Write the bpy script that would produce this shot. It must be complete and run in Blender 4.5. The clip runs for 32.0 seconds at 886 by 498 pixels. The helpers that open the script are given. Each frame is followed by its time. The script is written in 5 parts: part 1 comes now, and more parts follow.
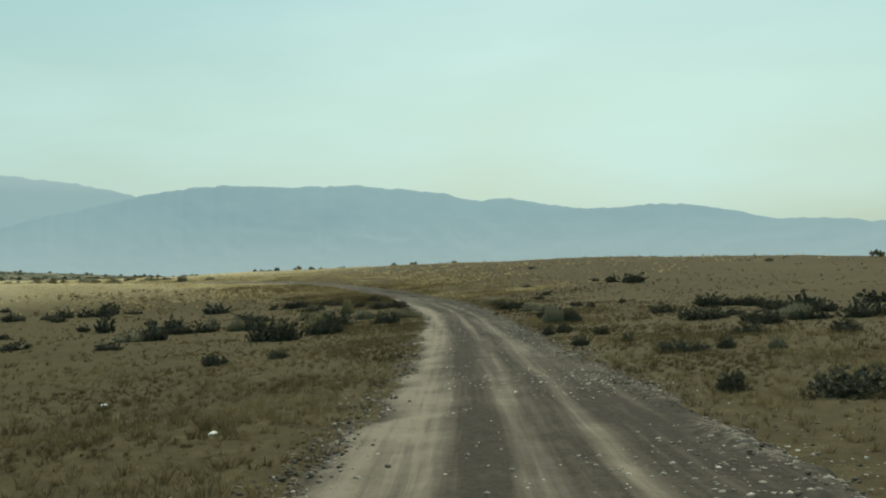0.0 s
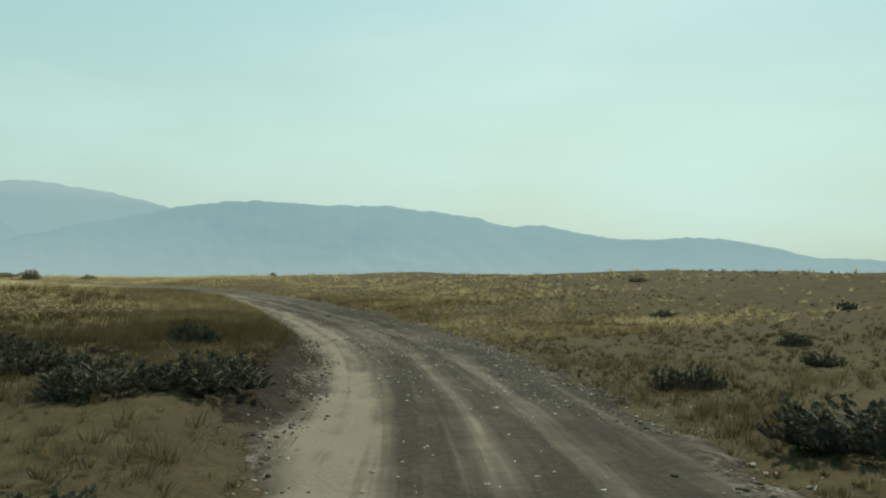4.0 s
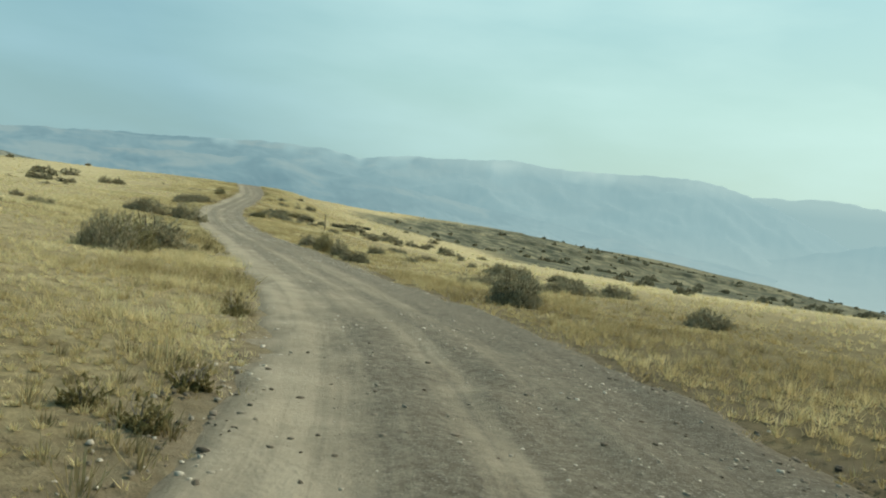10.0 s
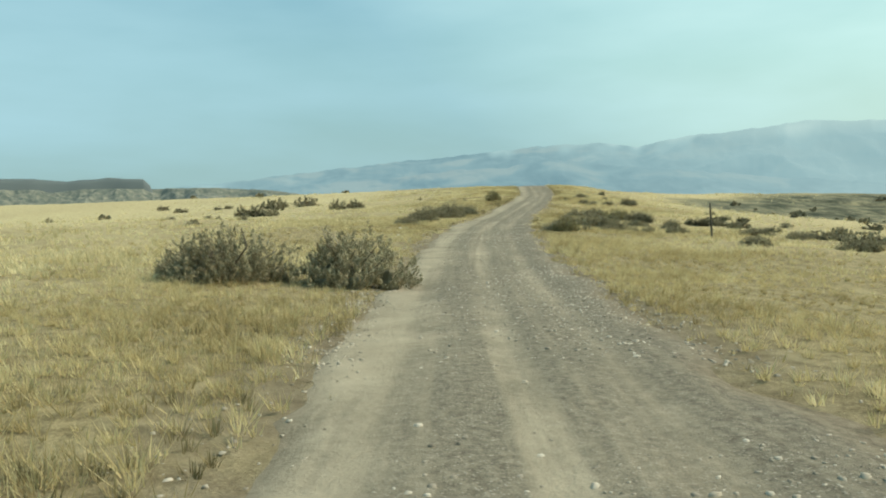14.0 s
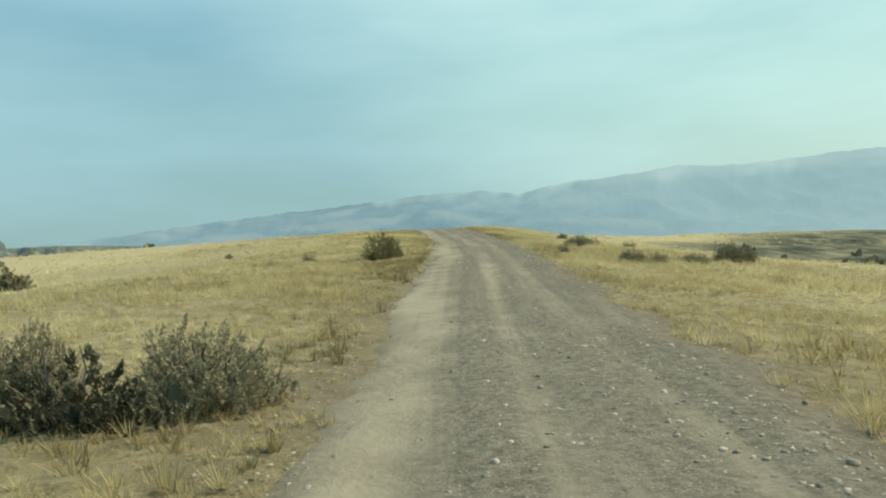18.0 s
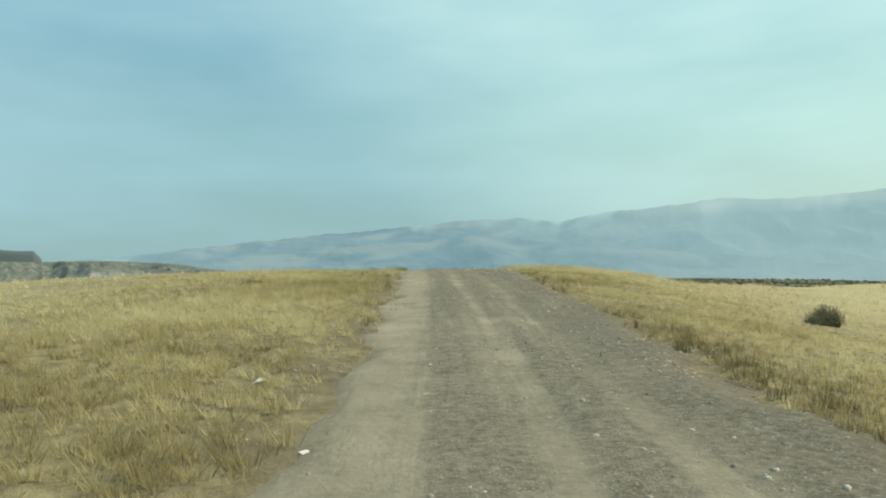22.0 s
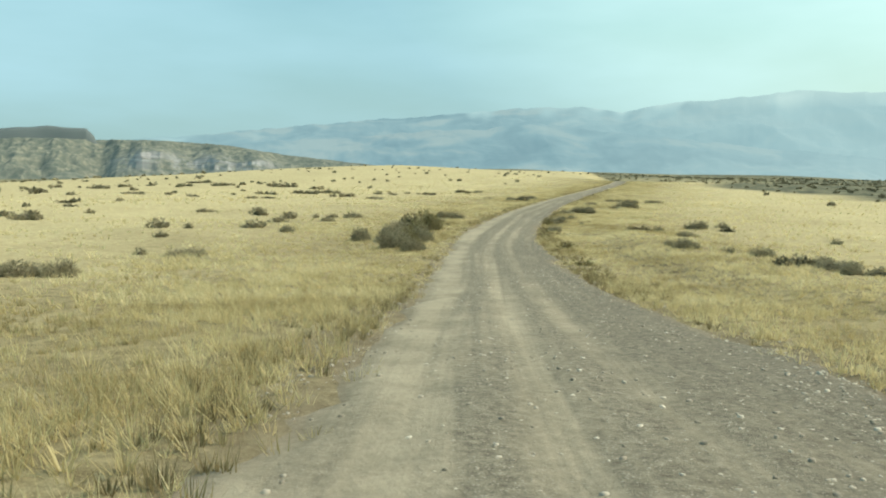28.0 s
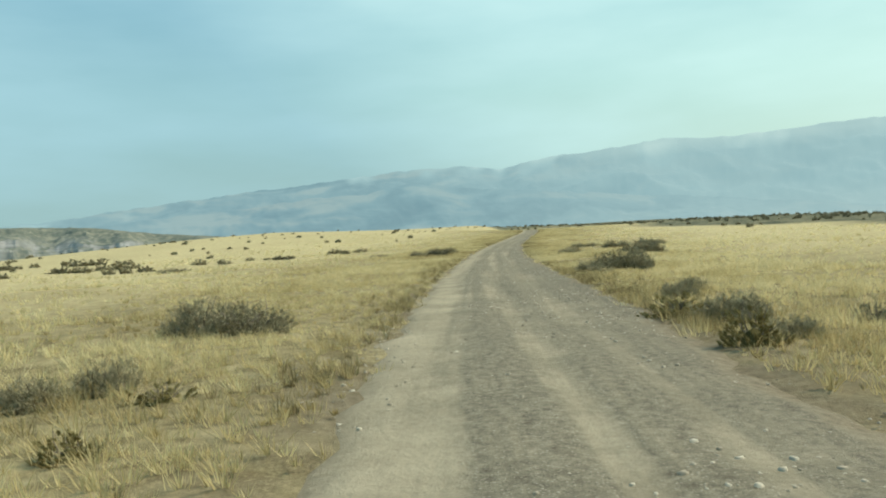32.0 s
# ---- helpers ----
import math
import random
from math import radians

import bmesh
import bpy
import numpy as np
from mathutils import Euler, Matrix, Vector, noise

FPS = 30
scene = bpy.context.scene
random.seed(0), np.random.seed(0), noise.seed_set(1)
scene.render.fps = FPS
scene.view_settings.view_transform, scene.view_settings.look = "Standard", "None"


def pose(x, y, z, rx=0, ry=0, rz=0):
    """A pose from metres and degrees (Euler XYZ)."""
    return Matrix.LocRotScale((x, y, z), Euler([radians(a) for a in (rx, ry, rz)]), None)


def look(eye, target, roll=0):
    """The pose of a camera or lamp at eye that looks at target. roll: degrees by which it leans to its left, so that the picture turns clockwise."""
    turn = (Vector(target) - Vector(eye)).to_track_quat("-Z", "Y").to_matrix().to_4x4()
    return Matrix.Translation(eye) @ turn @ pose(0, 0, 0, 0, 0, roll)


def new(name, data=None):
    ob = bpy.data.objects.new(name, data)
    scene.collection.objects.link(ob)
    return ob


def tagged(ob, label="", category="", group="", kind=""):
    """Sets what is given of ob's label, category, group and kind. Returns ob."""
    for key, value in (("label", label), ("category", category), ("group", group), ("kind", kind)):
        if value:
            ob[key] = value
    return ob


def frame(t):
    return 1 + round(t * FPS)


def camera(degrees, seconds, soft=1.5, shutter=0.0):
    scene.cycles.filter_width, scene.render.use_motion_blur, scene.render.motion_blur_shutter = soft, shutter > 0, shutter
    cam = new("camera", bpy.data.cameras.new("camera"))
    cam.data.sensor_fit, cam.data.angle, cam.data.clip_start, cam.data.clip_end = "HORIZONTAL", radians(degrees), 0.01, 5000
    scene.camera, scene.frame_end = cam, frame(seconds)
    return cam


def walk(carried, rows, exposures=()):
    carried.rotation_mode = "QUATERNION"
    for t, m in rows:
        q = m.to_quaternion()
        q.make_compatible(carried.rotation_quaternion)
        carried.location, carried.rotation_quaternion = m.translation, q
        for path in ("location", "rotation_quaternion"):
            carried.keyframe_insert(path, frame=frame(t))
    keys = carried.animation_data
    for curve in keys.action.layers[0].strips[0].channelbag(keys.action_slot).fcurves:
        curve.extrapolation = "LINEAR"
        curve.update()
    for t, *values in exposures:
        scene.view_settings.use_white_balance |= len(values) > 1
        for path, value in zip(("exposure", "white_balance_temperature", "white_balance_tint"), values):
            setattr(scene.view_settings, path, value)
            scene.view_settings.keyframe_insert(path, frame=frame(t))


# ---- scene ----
# camera: seconds, place, pitch from straight down, roll, heading
FOV = 56.7
ROWS = [
    (0.0, -0.00, -0.00, 0.00, 89.48, 0.71, 0.00),
    (0.5, 0.18, 6.06, -0.44, 89.42, 0.79, -0.01),
    (1.0, 0.36, 11.87, -0.84, 89.60, 0.77, -0.06),
    (1.5, 0.33, 17.34, -1.25, 89.88, 0.42, -0.07),
    (2.0, 0.53, 23.53, -1.58, 90.23, 0.42, 0.11),
    (2.5, 0.68, 29.77, -1.94, 90.18, -0.18, -0.00),
    (3.0, 0.48, 35.60, -2.27, 90.08, -1.58, -0.16),
    (3.5, 0.48, 41.01, -2.55, 90.41, -2.89, 0.88),
    (4.0, 0.37, 46.04, -2.78, 91.19, -1.90, 2.16),
    (4.5, 0.13, 50.85, -2.99, 91.38, -1.57, 3.92),
    (5.0, -0.25, 55.57, -3.16, 90.92, -2.92, 6.41),
    (5.5, -0.81, 60.37, -3.30, 89.97, -5.45, 9.87),
    (6.0, -1.57, 65.38, -3.41, 89.28, -5.71, 14.52),
    (6.5, -2.83, 70.41, -3.51, 88.74, -7.30, 18.16),
    (7.0, -4.47, 74.88, -3.63, 87.75, -9.94, 22.86),
    (7.5, -6.09, 79.07, -3.64, 87.69, -10.42, 30.03),
    (8.0, -8.07, 83.10, -3.55, 90.65, -7.04, 32.54),
    (8.5, -10.34, 86.98, -3.44, 90.59, -8.20, 36.16),
    (9.0, -13.08, 90.64, -3.31, 89.13, -8.35, 41.52),
    (9.5, -16.12, 93.94, -3.19, 88.74, -7.91, 47.46),
    (10.0, -19.57, 97.08, -3.16, 88.15, -7.54, 53.81),
    (10.5, -23.91, 100.08, -3.15, 87.72, -6.46, 59.62),
    (11.0, -28.69, 102.66, -3.26, 87.13, -5.30, 64.87),
    (11.5, -33.82, 104.96, -3.38, 86.33, -3.64, 69.22),
    (12.0, -38.86, 106.82, -3.52, 86.36, -2.30, 71.47),
    (12.5, -43.92, 108.41, -3.59, 86.73, -0.82, 72.37),
    (13.0, -48.92, 110.06, -3.56, 86.53, 0.87, 72.84),
    (13.5, -54.18, 111.87, -3.64, 86.63, 1.72, 73.26),
    (14.0, -59.89, 113.66, -3.73, 86.97, 1.13, 73.33),
    (14.5, -65.92, 115.47, -3.81, 87.47, 0.93, 73.02),
    (15.0, -72.17, 117.36, -3.84, 88.12, 1.84, 72.34),
    (15.5, -78.52, 119.37, -3.79, 88.95, 3.65, 71.26),
    (16.0, -84.87, 121.55, -3.63, 89.79, 4.31, 69.78),
    (16.5, -91.18, 123.80, -3.42, 89.82, 4.29, 68.44),
    (17.0, -97.72, 126.43, -3.20, 89.36, 3.58, 67.17),
    (17.5, -103.48, 129.15, -3.20, 89.48, 3.23, 66.37),
    (18.0, -109.64, 131.74, -3.14, 90.17, 2.77, 65.33),
    (18.5, -115.39, 134.51, -2.94, 90.48, 2.70, 64.61),
    (19.0, -121.24, 137.31, -2.71, 90.70, 2.30, 64.18),
    (19.5, -127.13, 140.29, -2.45, 90.96, 0.71, 64.39),
    (20.0, -132.82, 143.08, -2.07, 91.16, 0.42, 64.88),
    (20.5, -138.27, 145.76, -1.86, 91.22, 0.04, 65.51),
    (21.0, -143.69, 148.33, -1.61, 91.40, 0.14, 66.57),
    (21.5, -149.12, 150.90, -1.37, 91.94, -0.12, 67.52),
    (22.0, -154.89, 153.46, -1.07, 92.06, 0.95, 67.88),
    (22.5, -160.76, 155.99, -0.78, 91.91, 0.91, 68.67),
    (23.0, -166.69, 158.33, -0.47, 91.88, 0.46, 69.64),
    (23.5, -172.28, 160.51, -0.17, 92.23, 1.02, 70.39),
    (24.0, -177.77, 162.52, 0.11, 92.10, 1.20, 70.66),
    (24.5, -183.26, 164.46, 0.51, 91.56, 0.48, 71.08),
    (25.0, -188.59, 166.60, 0.86, 90.57, 0.98, 71.24),
    (25.5, -193.91, 168.72, 1.10, 89.43, 0.39, 71.36),
    (26.0, -199.24, 170.79, 1.15, 87.05, 0.06, 72.01),
    (26.5, -204.60, 172.80, 1.06, 84.88, -0.12, 72.79),
    (27.0, -210.00, 174.79, 0.83, 83.48, -0.33, 73.28),
    (27.5, -215.47, 176.75, 0.50, 83.30, -0.61, 73.08),
    (28.0, -221.02, 178.69, 0.07, 84.29, -0.69, 71.79),
    (28.5, -227.00, 180.83, -0.40, 86.09, 0.03, 69.34),
    (29.0, -232.92, 182.90, -0.88, 86.47, 0.71, 69.13),
    (29.5, -238.67, 184.89, -1.24, 86.17, 0.86, 69.34),
    (30.0, -243.61, 187.29, -1.74, 86.29, 1.06, 69.81),
    (30.5, -249.95, 189.60, -2.10, 86.86, 1.85, 69.71),
    (31.0, -256.11, 191.83, -2.17, 87.58, 2.51, 69.07),
    (31.5, -262.18, 194.22, -2.25, 88.28, 2.96, 66.51),
    (32.0, -268.01, 196.79, -2.37, 88.58, 3.36, 63.74),
]
cam = camera(FOV, 32.0, soft=1.95)
walk(cam, [(t, pose(x, y, z, rx, ry, rz)) for t, x, y, z, rx, ry, rz in ROWS],
     exposures=[(0.0, -0.3), (3.5, -0.28), (7.0, -0.42), (8.0, -0.28), (9.0, -0.35), (10.0, -0.1), (11.0, 0.14), (12.0, 0.28), (13.0, 0.13), (16.0, 0.05), (18.0, -0.04), (19.0, -0.14), (20.0, -0.02), (22.0, -0.05), (25.0, -0.06), (27.5, 0.24), (28.2, 0.24), (29.0, 0.0), (31.0, 0.08), (32.0, 0.08)])

# ---- light ----
SUN_AZ, SUN_EL = -12.0, 44.0        # degrees left of +y, above the ground


def material(name, rough=0.9):
    m = bpy.data.materials.new(name)
    m.use_nodes = True
    nt = m.node_tree
    b = nt.nodes["Principled BSDF"]
    b.inputs["Roughness"].default_value = rough
    b.inputs["Specular IOR Level"].default_value = 0.03
    return m, nt, b


def noise_node(nt, scale, detail=4, rough=0.6, vec=None, distort=0.0):
    n = nt.nodes.new("ShaderNodeTexNoise")
    n.inputs["Scale"].default_value, n.inputs["Detail"].default_value = scale, detail
    n.inputs["Roughness"].default_value, n.inputs["Distortion"].default_value = rough, distort
    if vec is not None:
        nt.links.new(vec, n.inputs[0])
    return n.outputs[0]


def ramp_node(nt, fac, stops):
    r = nt.nodes.new("ShaderNodeValToRGB")
    e = r.color_ramp.elements
    while len(e) < len(stops):
        e.new(0.5)
    for k, (p, c) in zip(e, stops):
        k.position, k.color = p, (*c, 1)
    nt.links.new(fac, r.inputs[0])
    return r.outputs[0]


def mix_node(nt, fac, a, b, mode="MIX"):
    m = nt.nodes.new("ShaderNodeMix")
    m.data_type, m.blend_type = "RGBA", mode
    for i, v in ((0, fac), (6, a), (7, b)):
        if isinstance(v, (int, float)):
            m.inputs[i].default_value = v
        elif isinstance(v, tuple):
            m.inputs[i].default_value = (*v, 1)
        else:
            nt.links.new(v, m.inputs[i])
    return m.outputs[2]


def range_node(nt, v, a, b, c=0.0, d=1.0):
    m = nt.nodes.new("ShaderNodeMapRange")
    for i, k in ((1, a), (2, b), (3, c), (4, d)):
        m.inputs[i].default_value = k
    nt.links.new(v, m.inputs[0])
    return m.outputs[0]


def bump_node(nt, height, strength, distance, normal=None):
    b = nt.nodes.new("ShaderNodeBump")
    b.inputs["Strength"].default_value, b.inputs["Distance"].default_value = strength, distance
    nt.links.new(height, b.inputs["Height"])
    if normal is not None:
        nt.links.new(normal, b.inputs["Normal"])
    return b.outputs[0]


def coords(nt, scale=(1, 1, 1), kind="Object"):
    c = nt.nodes.new("ShaderNodeTexCoord")
    m = nt.nodes.new("ShaderNodeMapping")
    m.inputs["Scale"].default_value = scale
    nt.links.new(c.outputs[kind], m.inputs[0])
    return m.outputs[0]


def attr(nt, name):
    a = nt.nodes.new("ShaderNodeAttribute")
    a.attribute_name = name
    return a.outputs["Fac"]


def make_world():
    w = bpy.data.worlds.new("hazy_sky")
    w.use_nodes = True
    nt = w.node_tree
    nt.nodes.clear()
    out = nt.nodes.new("ShaderNodeOutputWorld")
    bg = nt.nodes.new("ShaderNodeBackground")
    sky = nt.nodes.new("ShaderNodeTexSky")
    sky.sky_type, sky.sun_disc = "NISHITA", False
    sky.sun_elevation, sky.sun_rotation = radians(SUN_EL), radians(-SUN_AZ)
    sky.air_density, sky.dust_density, sky.ozone_density = 1.2, 3.0, 1.0
    co = nt.nodes.new("ShaderNodeTexCoord")
    sep = nt.nodes.new("ShaderNodeSeparateXYZ")
    nt.links.new(co.outputs["Generated"], sep.inputs[0])
    # smoke veil: pale yellow-green low down, thin grey-cyan higher up
    ramp = nt.nodes.new("ShaderNodeValToRGB")
    e = ramp.color_ramp.elements
    e[0].position, e[0].color = 0.0, (5.5, 7.3, 6.2, 1)
    e[1].position, e[1].color = 0.42, (3.25, 6.35, 7.35, 1)
    m = e.new(0.16)
    m.color = (5.1, 7.8, 7.2, 1)
    nt.links.new(sep.outputs[2], ramp.inputs[0])
    # drawn-out cirrus
    mp = nt.nodes.new("ShaderNodeMapping")
    mp.inputs["Scale"].default_value = (1.3, 1.1, 4.6)
    mp.inputs["Rotation"].default_value = (0.12, 0.05, 0.6)
    nt.links.new(co.outputs["Generated"], mp.inputs[0])
    nz = nt.nodes.new("ShaderNodeTexNoise")
    nz.inputs["Scale"].default_value, nz.inputs["Detail"].default_value = 1.7, 5
    nz.inputs["Roughness"].default_value = 0.5
    nt.links.new(mp.outputs[0], nz.inputs[0])
    cr = nt.nodes.new("ShaderNodeMapRange")
    cr.inputs[1].default_value, cr.inputs[2].default_value = 0.43, 0.70
    cr.inputs[3].default_value, cr.inputs[4].default_value = 0.0, 0.7
    nt.links.new(nz.outputs[0], cr.inputs[0])
    veil = nt.nodes.new("ShaderNodeMix")
    veil.data_type = "RGBA"
    veil.inputs[0].default_value = 0.85
    nt.links.new(sky.outputs[0], veil.inputs[6])
    nt.links.new(ramp.outputs[0], veil.inputs[7])
    cloud = nt.nodes.new("ShaderNodeMix")
    cloud.data_type = "RGBA"
    cloud.inputs[7].default_value = (6.3, 8.8, 8.5, 1)
    nt.links.new(cr.outputs[0], cloud.inputs[0])
    nt.links.new(veil.outputs[2], cloud.inputs[6])
    # the veil scatters more light towards the sun
    nrm = nt.nodes.new("ShaderNodeVectorMath")
    nrm.operation = "DOT_PRODUCT"
    nt.links.new(co.outputs["Generated"], nrm.inputs[0])
    nrm.inputs[1].default_value = (-math.sin(radians(SUN_AZ)) * math.cos(radians(SUN_EL)), math.cos(radians(SUN_AZ)) * math.cos(radians(SUN_EL)), math.sin(radians(SUN_EL)))
    glow = range_node(nt, nrm.outputs["Value"], 0.15, 0.95)
    tint = ramp_node(nt, glow, [(0.0, (0.655, 0.765, 0.885)), (0.22, (0.90, 0.96, 1.0)), (0.45, (1.06, 1.085, 1.08)), (0.7, (1.14, 1.14, 1.1)), (1.0, (1.25, 1.24, 1.18))])
    nt.links.new(mix_node(nt, 1.0, cloud.outputs[2], tint, "MULTIPLY"), bg.inputs[0])
    bg.inputs[1].default_value = 0.1
    nt.links.new(bg.outputs[0], out.inputs[0])
    scene.world = w


make_world()
sun = new("sun", bpy.data.lights.new("sun", "SUN"))
sun.data.energy, sun.data.angle, sun.data.color = 4.7, radians(0.8), (1.0, 0.905, 0.75)
az, el = radians(SUN_AZ), radians(SUN_EL)
sun.matrix_world = look((0, 0, 0), (math.sin(az) * math.cos(el), -math.cos(az) * math.cos(el), -math.sin(el)))


# ---- materials ----
def mat_ground():
    m, nt, b = material("dry_grassland")
    c = coords(nt)
    fine = noise_node(nt, 3.2, 6, 0.7, c)
    tuft = noise_node(nt, 0.9, 5, 0.65, c)
    wide = noise_node(nt, 0.045, 4, 0.55, c)
    straw = ramp_node(nt, fine, [(0.25, (0.31, 0.248, 0.128)), (0.5, (0.455, 0.38, 0.205)), (0.72, (0.565, 0.487, 0.285))])
    dirt = ramp_node(nt, fine, [(0.3, (0.105, 0.083, 0.053)), (0.6, (0.205, 0.167, 0.11)), (0.8, (0.30, 0.255, 0.175))])
    small = noise_node(nt, 2.1, 5, 0.7, c, 0.6)
    thatch = noise_node(nt, 26.0, 5, 0.75, c, 1.2)
    patch = range_node(nt, tuft, 0.40, 0.60)
    col = mix_node(nt, range_node(nt, wide, 0.34, 0.62, 0.75, 1.0), (0.30, 0.24, 0.125), straw)
    col = mix_node(nt, range_node(nt, patch, 0, 1, 0.16, 0.0), col, dirt)
    col = mix_node(nt, range_node(nt, small, 0.38, 0.54, 0.34, 0.0), col, (0.21, 0.165, 0.088))
    # matted straw and litter near the road, darkened also for shade between tufts
    thin = nt.nodes.new("ShaderNodeMath")
    thin.operation = "MULTIPLY"
    nt.links.new(attr(nt, "near"), thin.inputs[0])
    nt.links.new(range_node(nt, small, 0.38, 0.62, 1.0, 0.45), thin.inputs[1])
    litter_shade = ramp_node(nt, thatch, [(0.30, (0.05, 0.039, 0.02)), (0.46, (0.135, 0.105, 0.054)), (0.58, (0.25, 0.20, 0.105)), (0.74, (0.43, 0.36, 0.20))])
    col = mix_node(nt, thin.outputs[0], col, litter_shade)
    # bare verge beside the road
    col = mix_node(nt, attr(nt, "verge"), col, dirt)
    # sagebrush steppe of the valley floor
    speck = noise_node(nt, 0.22, 6, 0.75, c)
    steppe = ramp_node(nt, speck, [(0.38, (0.04, 0.046, 0.031)), (0.50, (0.105, 0.103, 0.068)), (0.64, (0.24, 0.215, 0.13))])
    col = mix_node(nt, attr(nt, "steppe"), col, steppe)
    # first slope: its dim light put into the colour as darker, browner grass
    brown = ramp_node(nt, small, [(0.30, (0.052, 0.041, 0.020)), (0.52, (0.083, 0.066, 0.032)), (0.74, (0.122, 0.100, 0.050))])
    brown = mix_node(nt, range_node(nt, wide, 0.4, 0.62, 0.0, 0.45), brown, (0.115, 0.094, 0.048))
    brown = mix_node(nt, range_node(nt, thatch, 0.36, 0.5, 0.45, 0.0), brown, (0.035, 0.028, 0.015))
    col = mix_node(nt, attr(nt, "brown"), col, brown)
    # raw banks
    col = mix_node(nt, attr(nt, "earth"), col, mix_node(nt, range_node(nt, thatch, 0.4, 0.62), (0.028, 0.022, 0.015), (0.105, 0.085, 0.06)))
    nt.links.new(col, b.inputs["Base Color"])
    n = bump_node(nt, thatch, 0.6, 0.04, bump_node(nt, fine, 0.6, 0.10))
    nt.links.new(bump_node(nt, tuft, 0.3, 0.12, n), b.inputs["Normal"])
    return m


def mat_road():
    m, nt, b = material("gravel_road")
    c = coords(nt)
    peb = nt.nodes.new("ShaderNodeTexVoronoi")
    peb.inputs["Scale"].default_value = 34.0
    nt.links.new(c, peb.inputs[0])
    grit = noise_node(nt, 60.0, 4, 0.7, c)
    fine = noise_node(nt, 9.0, 6, 0.7, c)
    mid = noise_node(nt, 0.9, 6, 0.65, c)
    wide = noise_node(nt, 0.12, 4, 0.5, c)
    track = attr(nt, "track")
    gravel = ramp_node(nt, fine, [(0.28, (0.092, 0.079, 0.056)), (0.5, (0.172, 0.15, 0.107)), (0.72, (0.275, 0.243, 0.178))])
    silt = ramp_node(nt, mid, [(0.3, (0.245, 0.208, 0.142)), (0.7, (0.38, 0.325, 0.228))])
    # thin lengthwise streaks left by tyres
    cv = nt.nodes.new("ShaderNodeCombineXYZ")
    for i, key in enumerate(("across", "along")):
        nt.links.new(attr(nt, key), cv.inputs[i])
    mp = nt.nodes.new("ShaderNodeMapping")
    mp.inputs["Scale"].default_value = (3.2, 0.07, 1.0)
    nt.links.new(cv.outputs[0], mp.inputs[0])
    streak = noise_node(nt, 1.0, 5, 0.65, mp.outputs[0], 0.3)
    both = nt.nodes.new("ShaderNodeMath")
    both.operation = "ADD"
    nt.links.new(range_node(nt, mid, 0.3, 0.7, -0.2, 0.2), both.inputs[0])
    nt.links.new(range_node(nt, streak, 0.3, 0.7, -0.42, 0.42), both.inputs[1])
    worn = nt.nodes.new("ShaderNodeMath")
    worn.operation = "ADD"
    nt.links.new(track, worn.inputs[0])
    nt.links.new(both.outputs[0], worn.inputs[1])
    col = mix_node(nt, range_node(nt, worn.outputs[0], 0.15, 0.95), gravel, silt)
    col = mix_node(nt, range_node(nt, wide, 0.35, 0.65, 0.0, 0.3), col, gravel)
    col = mix_node(nt, range_node(nt, attr(nt, "across"), 0.3, 1.8, 0.0, 0.34), col, ramp_node(nt, fine, [(0.3, (0.058, 0.051, 0.04)), (0.55, (0.11, 0.098, 0.074)), (0.75, (0.19, 0.17, 0.13))]))
    # single pebbles, pale and dark
    hue = ramp_node(nt, peb.outputs["Color"], [(0.15, (0.10, 0.088, 0.068)), (0.5, (0.22, 0.195, 0.15)), (0.8, (0.45, 0.41, 0.33))])
    stone = nt.nodes.new("ShaderNodeMath")
    stone.operation = "MULTIPLY"
    nt.links.new(range_node(nt, peb.outputs["Distance"], 0.25, 0.42, 1.0, 0.0), stone.inputs[0])
    nt.links.new(range_node(nt, worn.outputs[0], 0.1, 0.7, 0.5, 0.06), stone.inputs[1])
    col = mix_node(nt, stone.outputs[0], col, hue)
    col = mix_node(nt, range_node(nt, grit, 0.35, 0.65, 0.14, 0.0), col, (0.09, 0.08, 0.065))
    # clay on the first slope, toned darker for the dim light there
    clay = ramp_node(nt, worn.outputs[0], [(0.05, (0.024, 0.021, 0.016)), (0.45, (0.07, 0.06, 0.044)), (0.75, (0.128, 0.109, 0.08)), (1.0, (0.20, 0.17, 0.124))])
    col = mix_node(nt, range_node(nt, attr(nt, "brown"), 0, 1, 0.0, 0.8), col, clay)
    # earth and litter where the road frays out
    rim = ramp_node(nt, fine, [(0.3, (0.11, 0.087, 0.058)), (0.6, (0.21, 0.172, 0.117)), (0.8, (0.29, 0.25, 0.175))])
    rim = mix_node(nt, attr(nt, "brown"), rim, ramp_node(nt, fine, [(0.34, (0.013, 0.011, 0.0075)), (0.55, (0.032, 0.026, 0.018)), (0.72, (0.078, 0.064, 0.045))]))
    col = mix_node(nt, attr(nt, "rim"), col, rim)
    crumbs = noise_node(nt, 5.5, 5, 0.7, c)
    pale = nt.nodes.new("ShaderNodeMath")
    pale.operation = "MULTIPLY"
    nt.links.new(attr(nt, "berm"), pale.inputs[0])
    nt.links.new(range_node(nt, crumbs, 0.46, 0.6, 0.0, 0.9), pale.inputs[1])
    col = mix_node(nt, pale.outputs[0], col, (0.25, 0.218, 0.165))
    nt.links.new(col, b.inputs["Base Color"])
    n = bump_node(nt, fine, 0.6, 0.045)
    n = bump_node(nt, grit, 0.5, 0.012, n)
    nt.links.new(bump_node(nt, stone.outputs[0], 0.5, 0.012, n), b.inputs["Normal"])
    return m


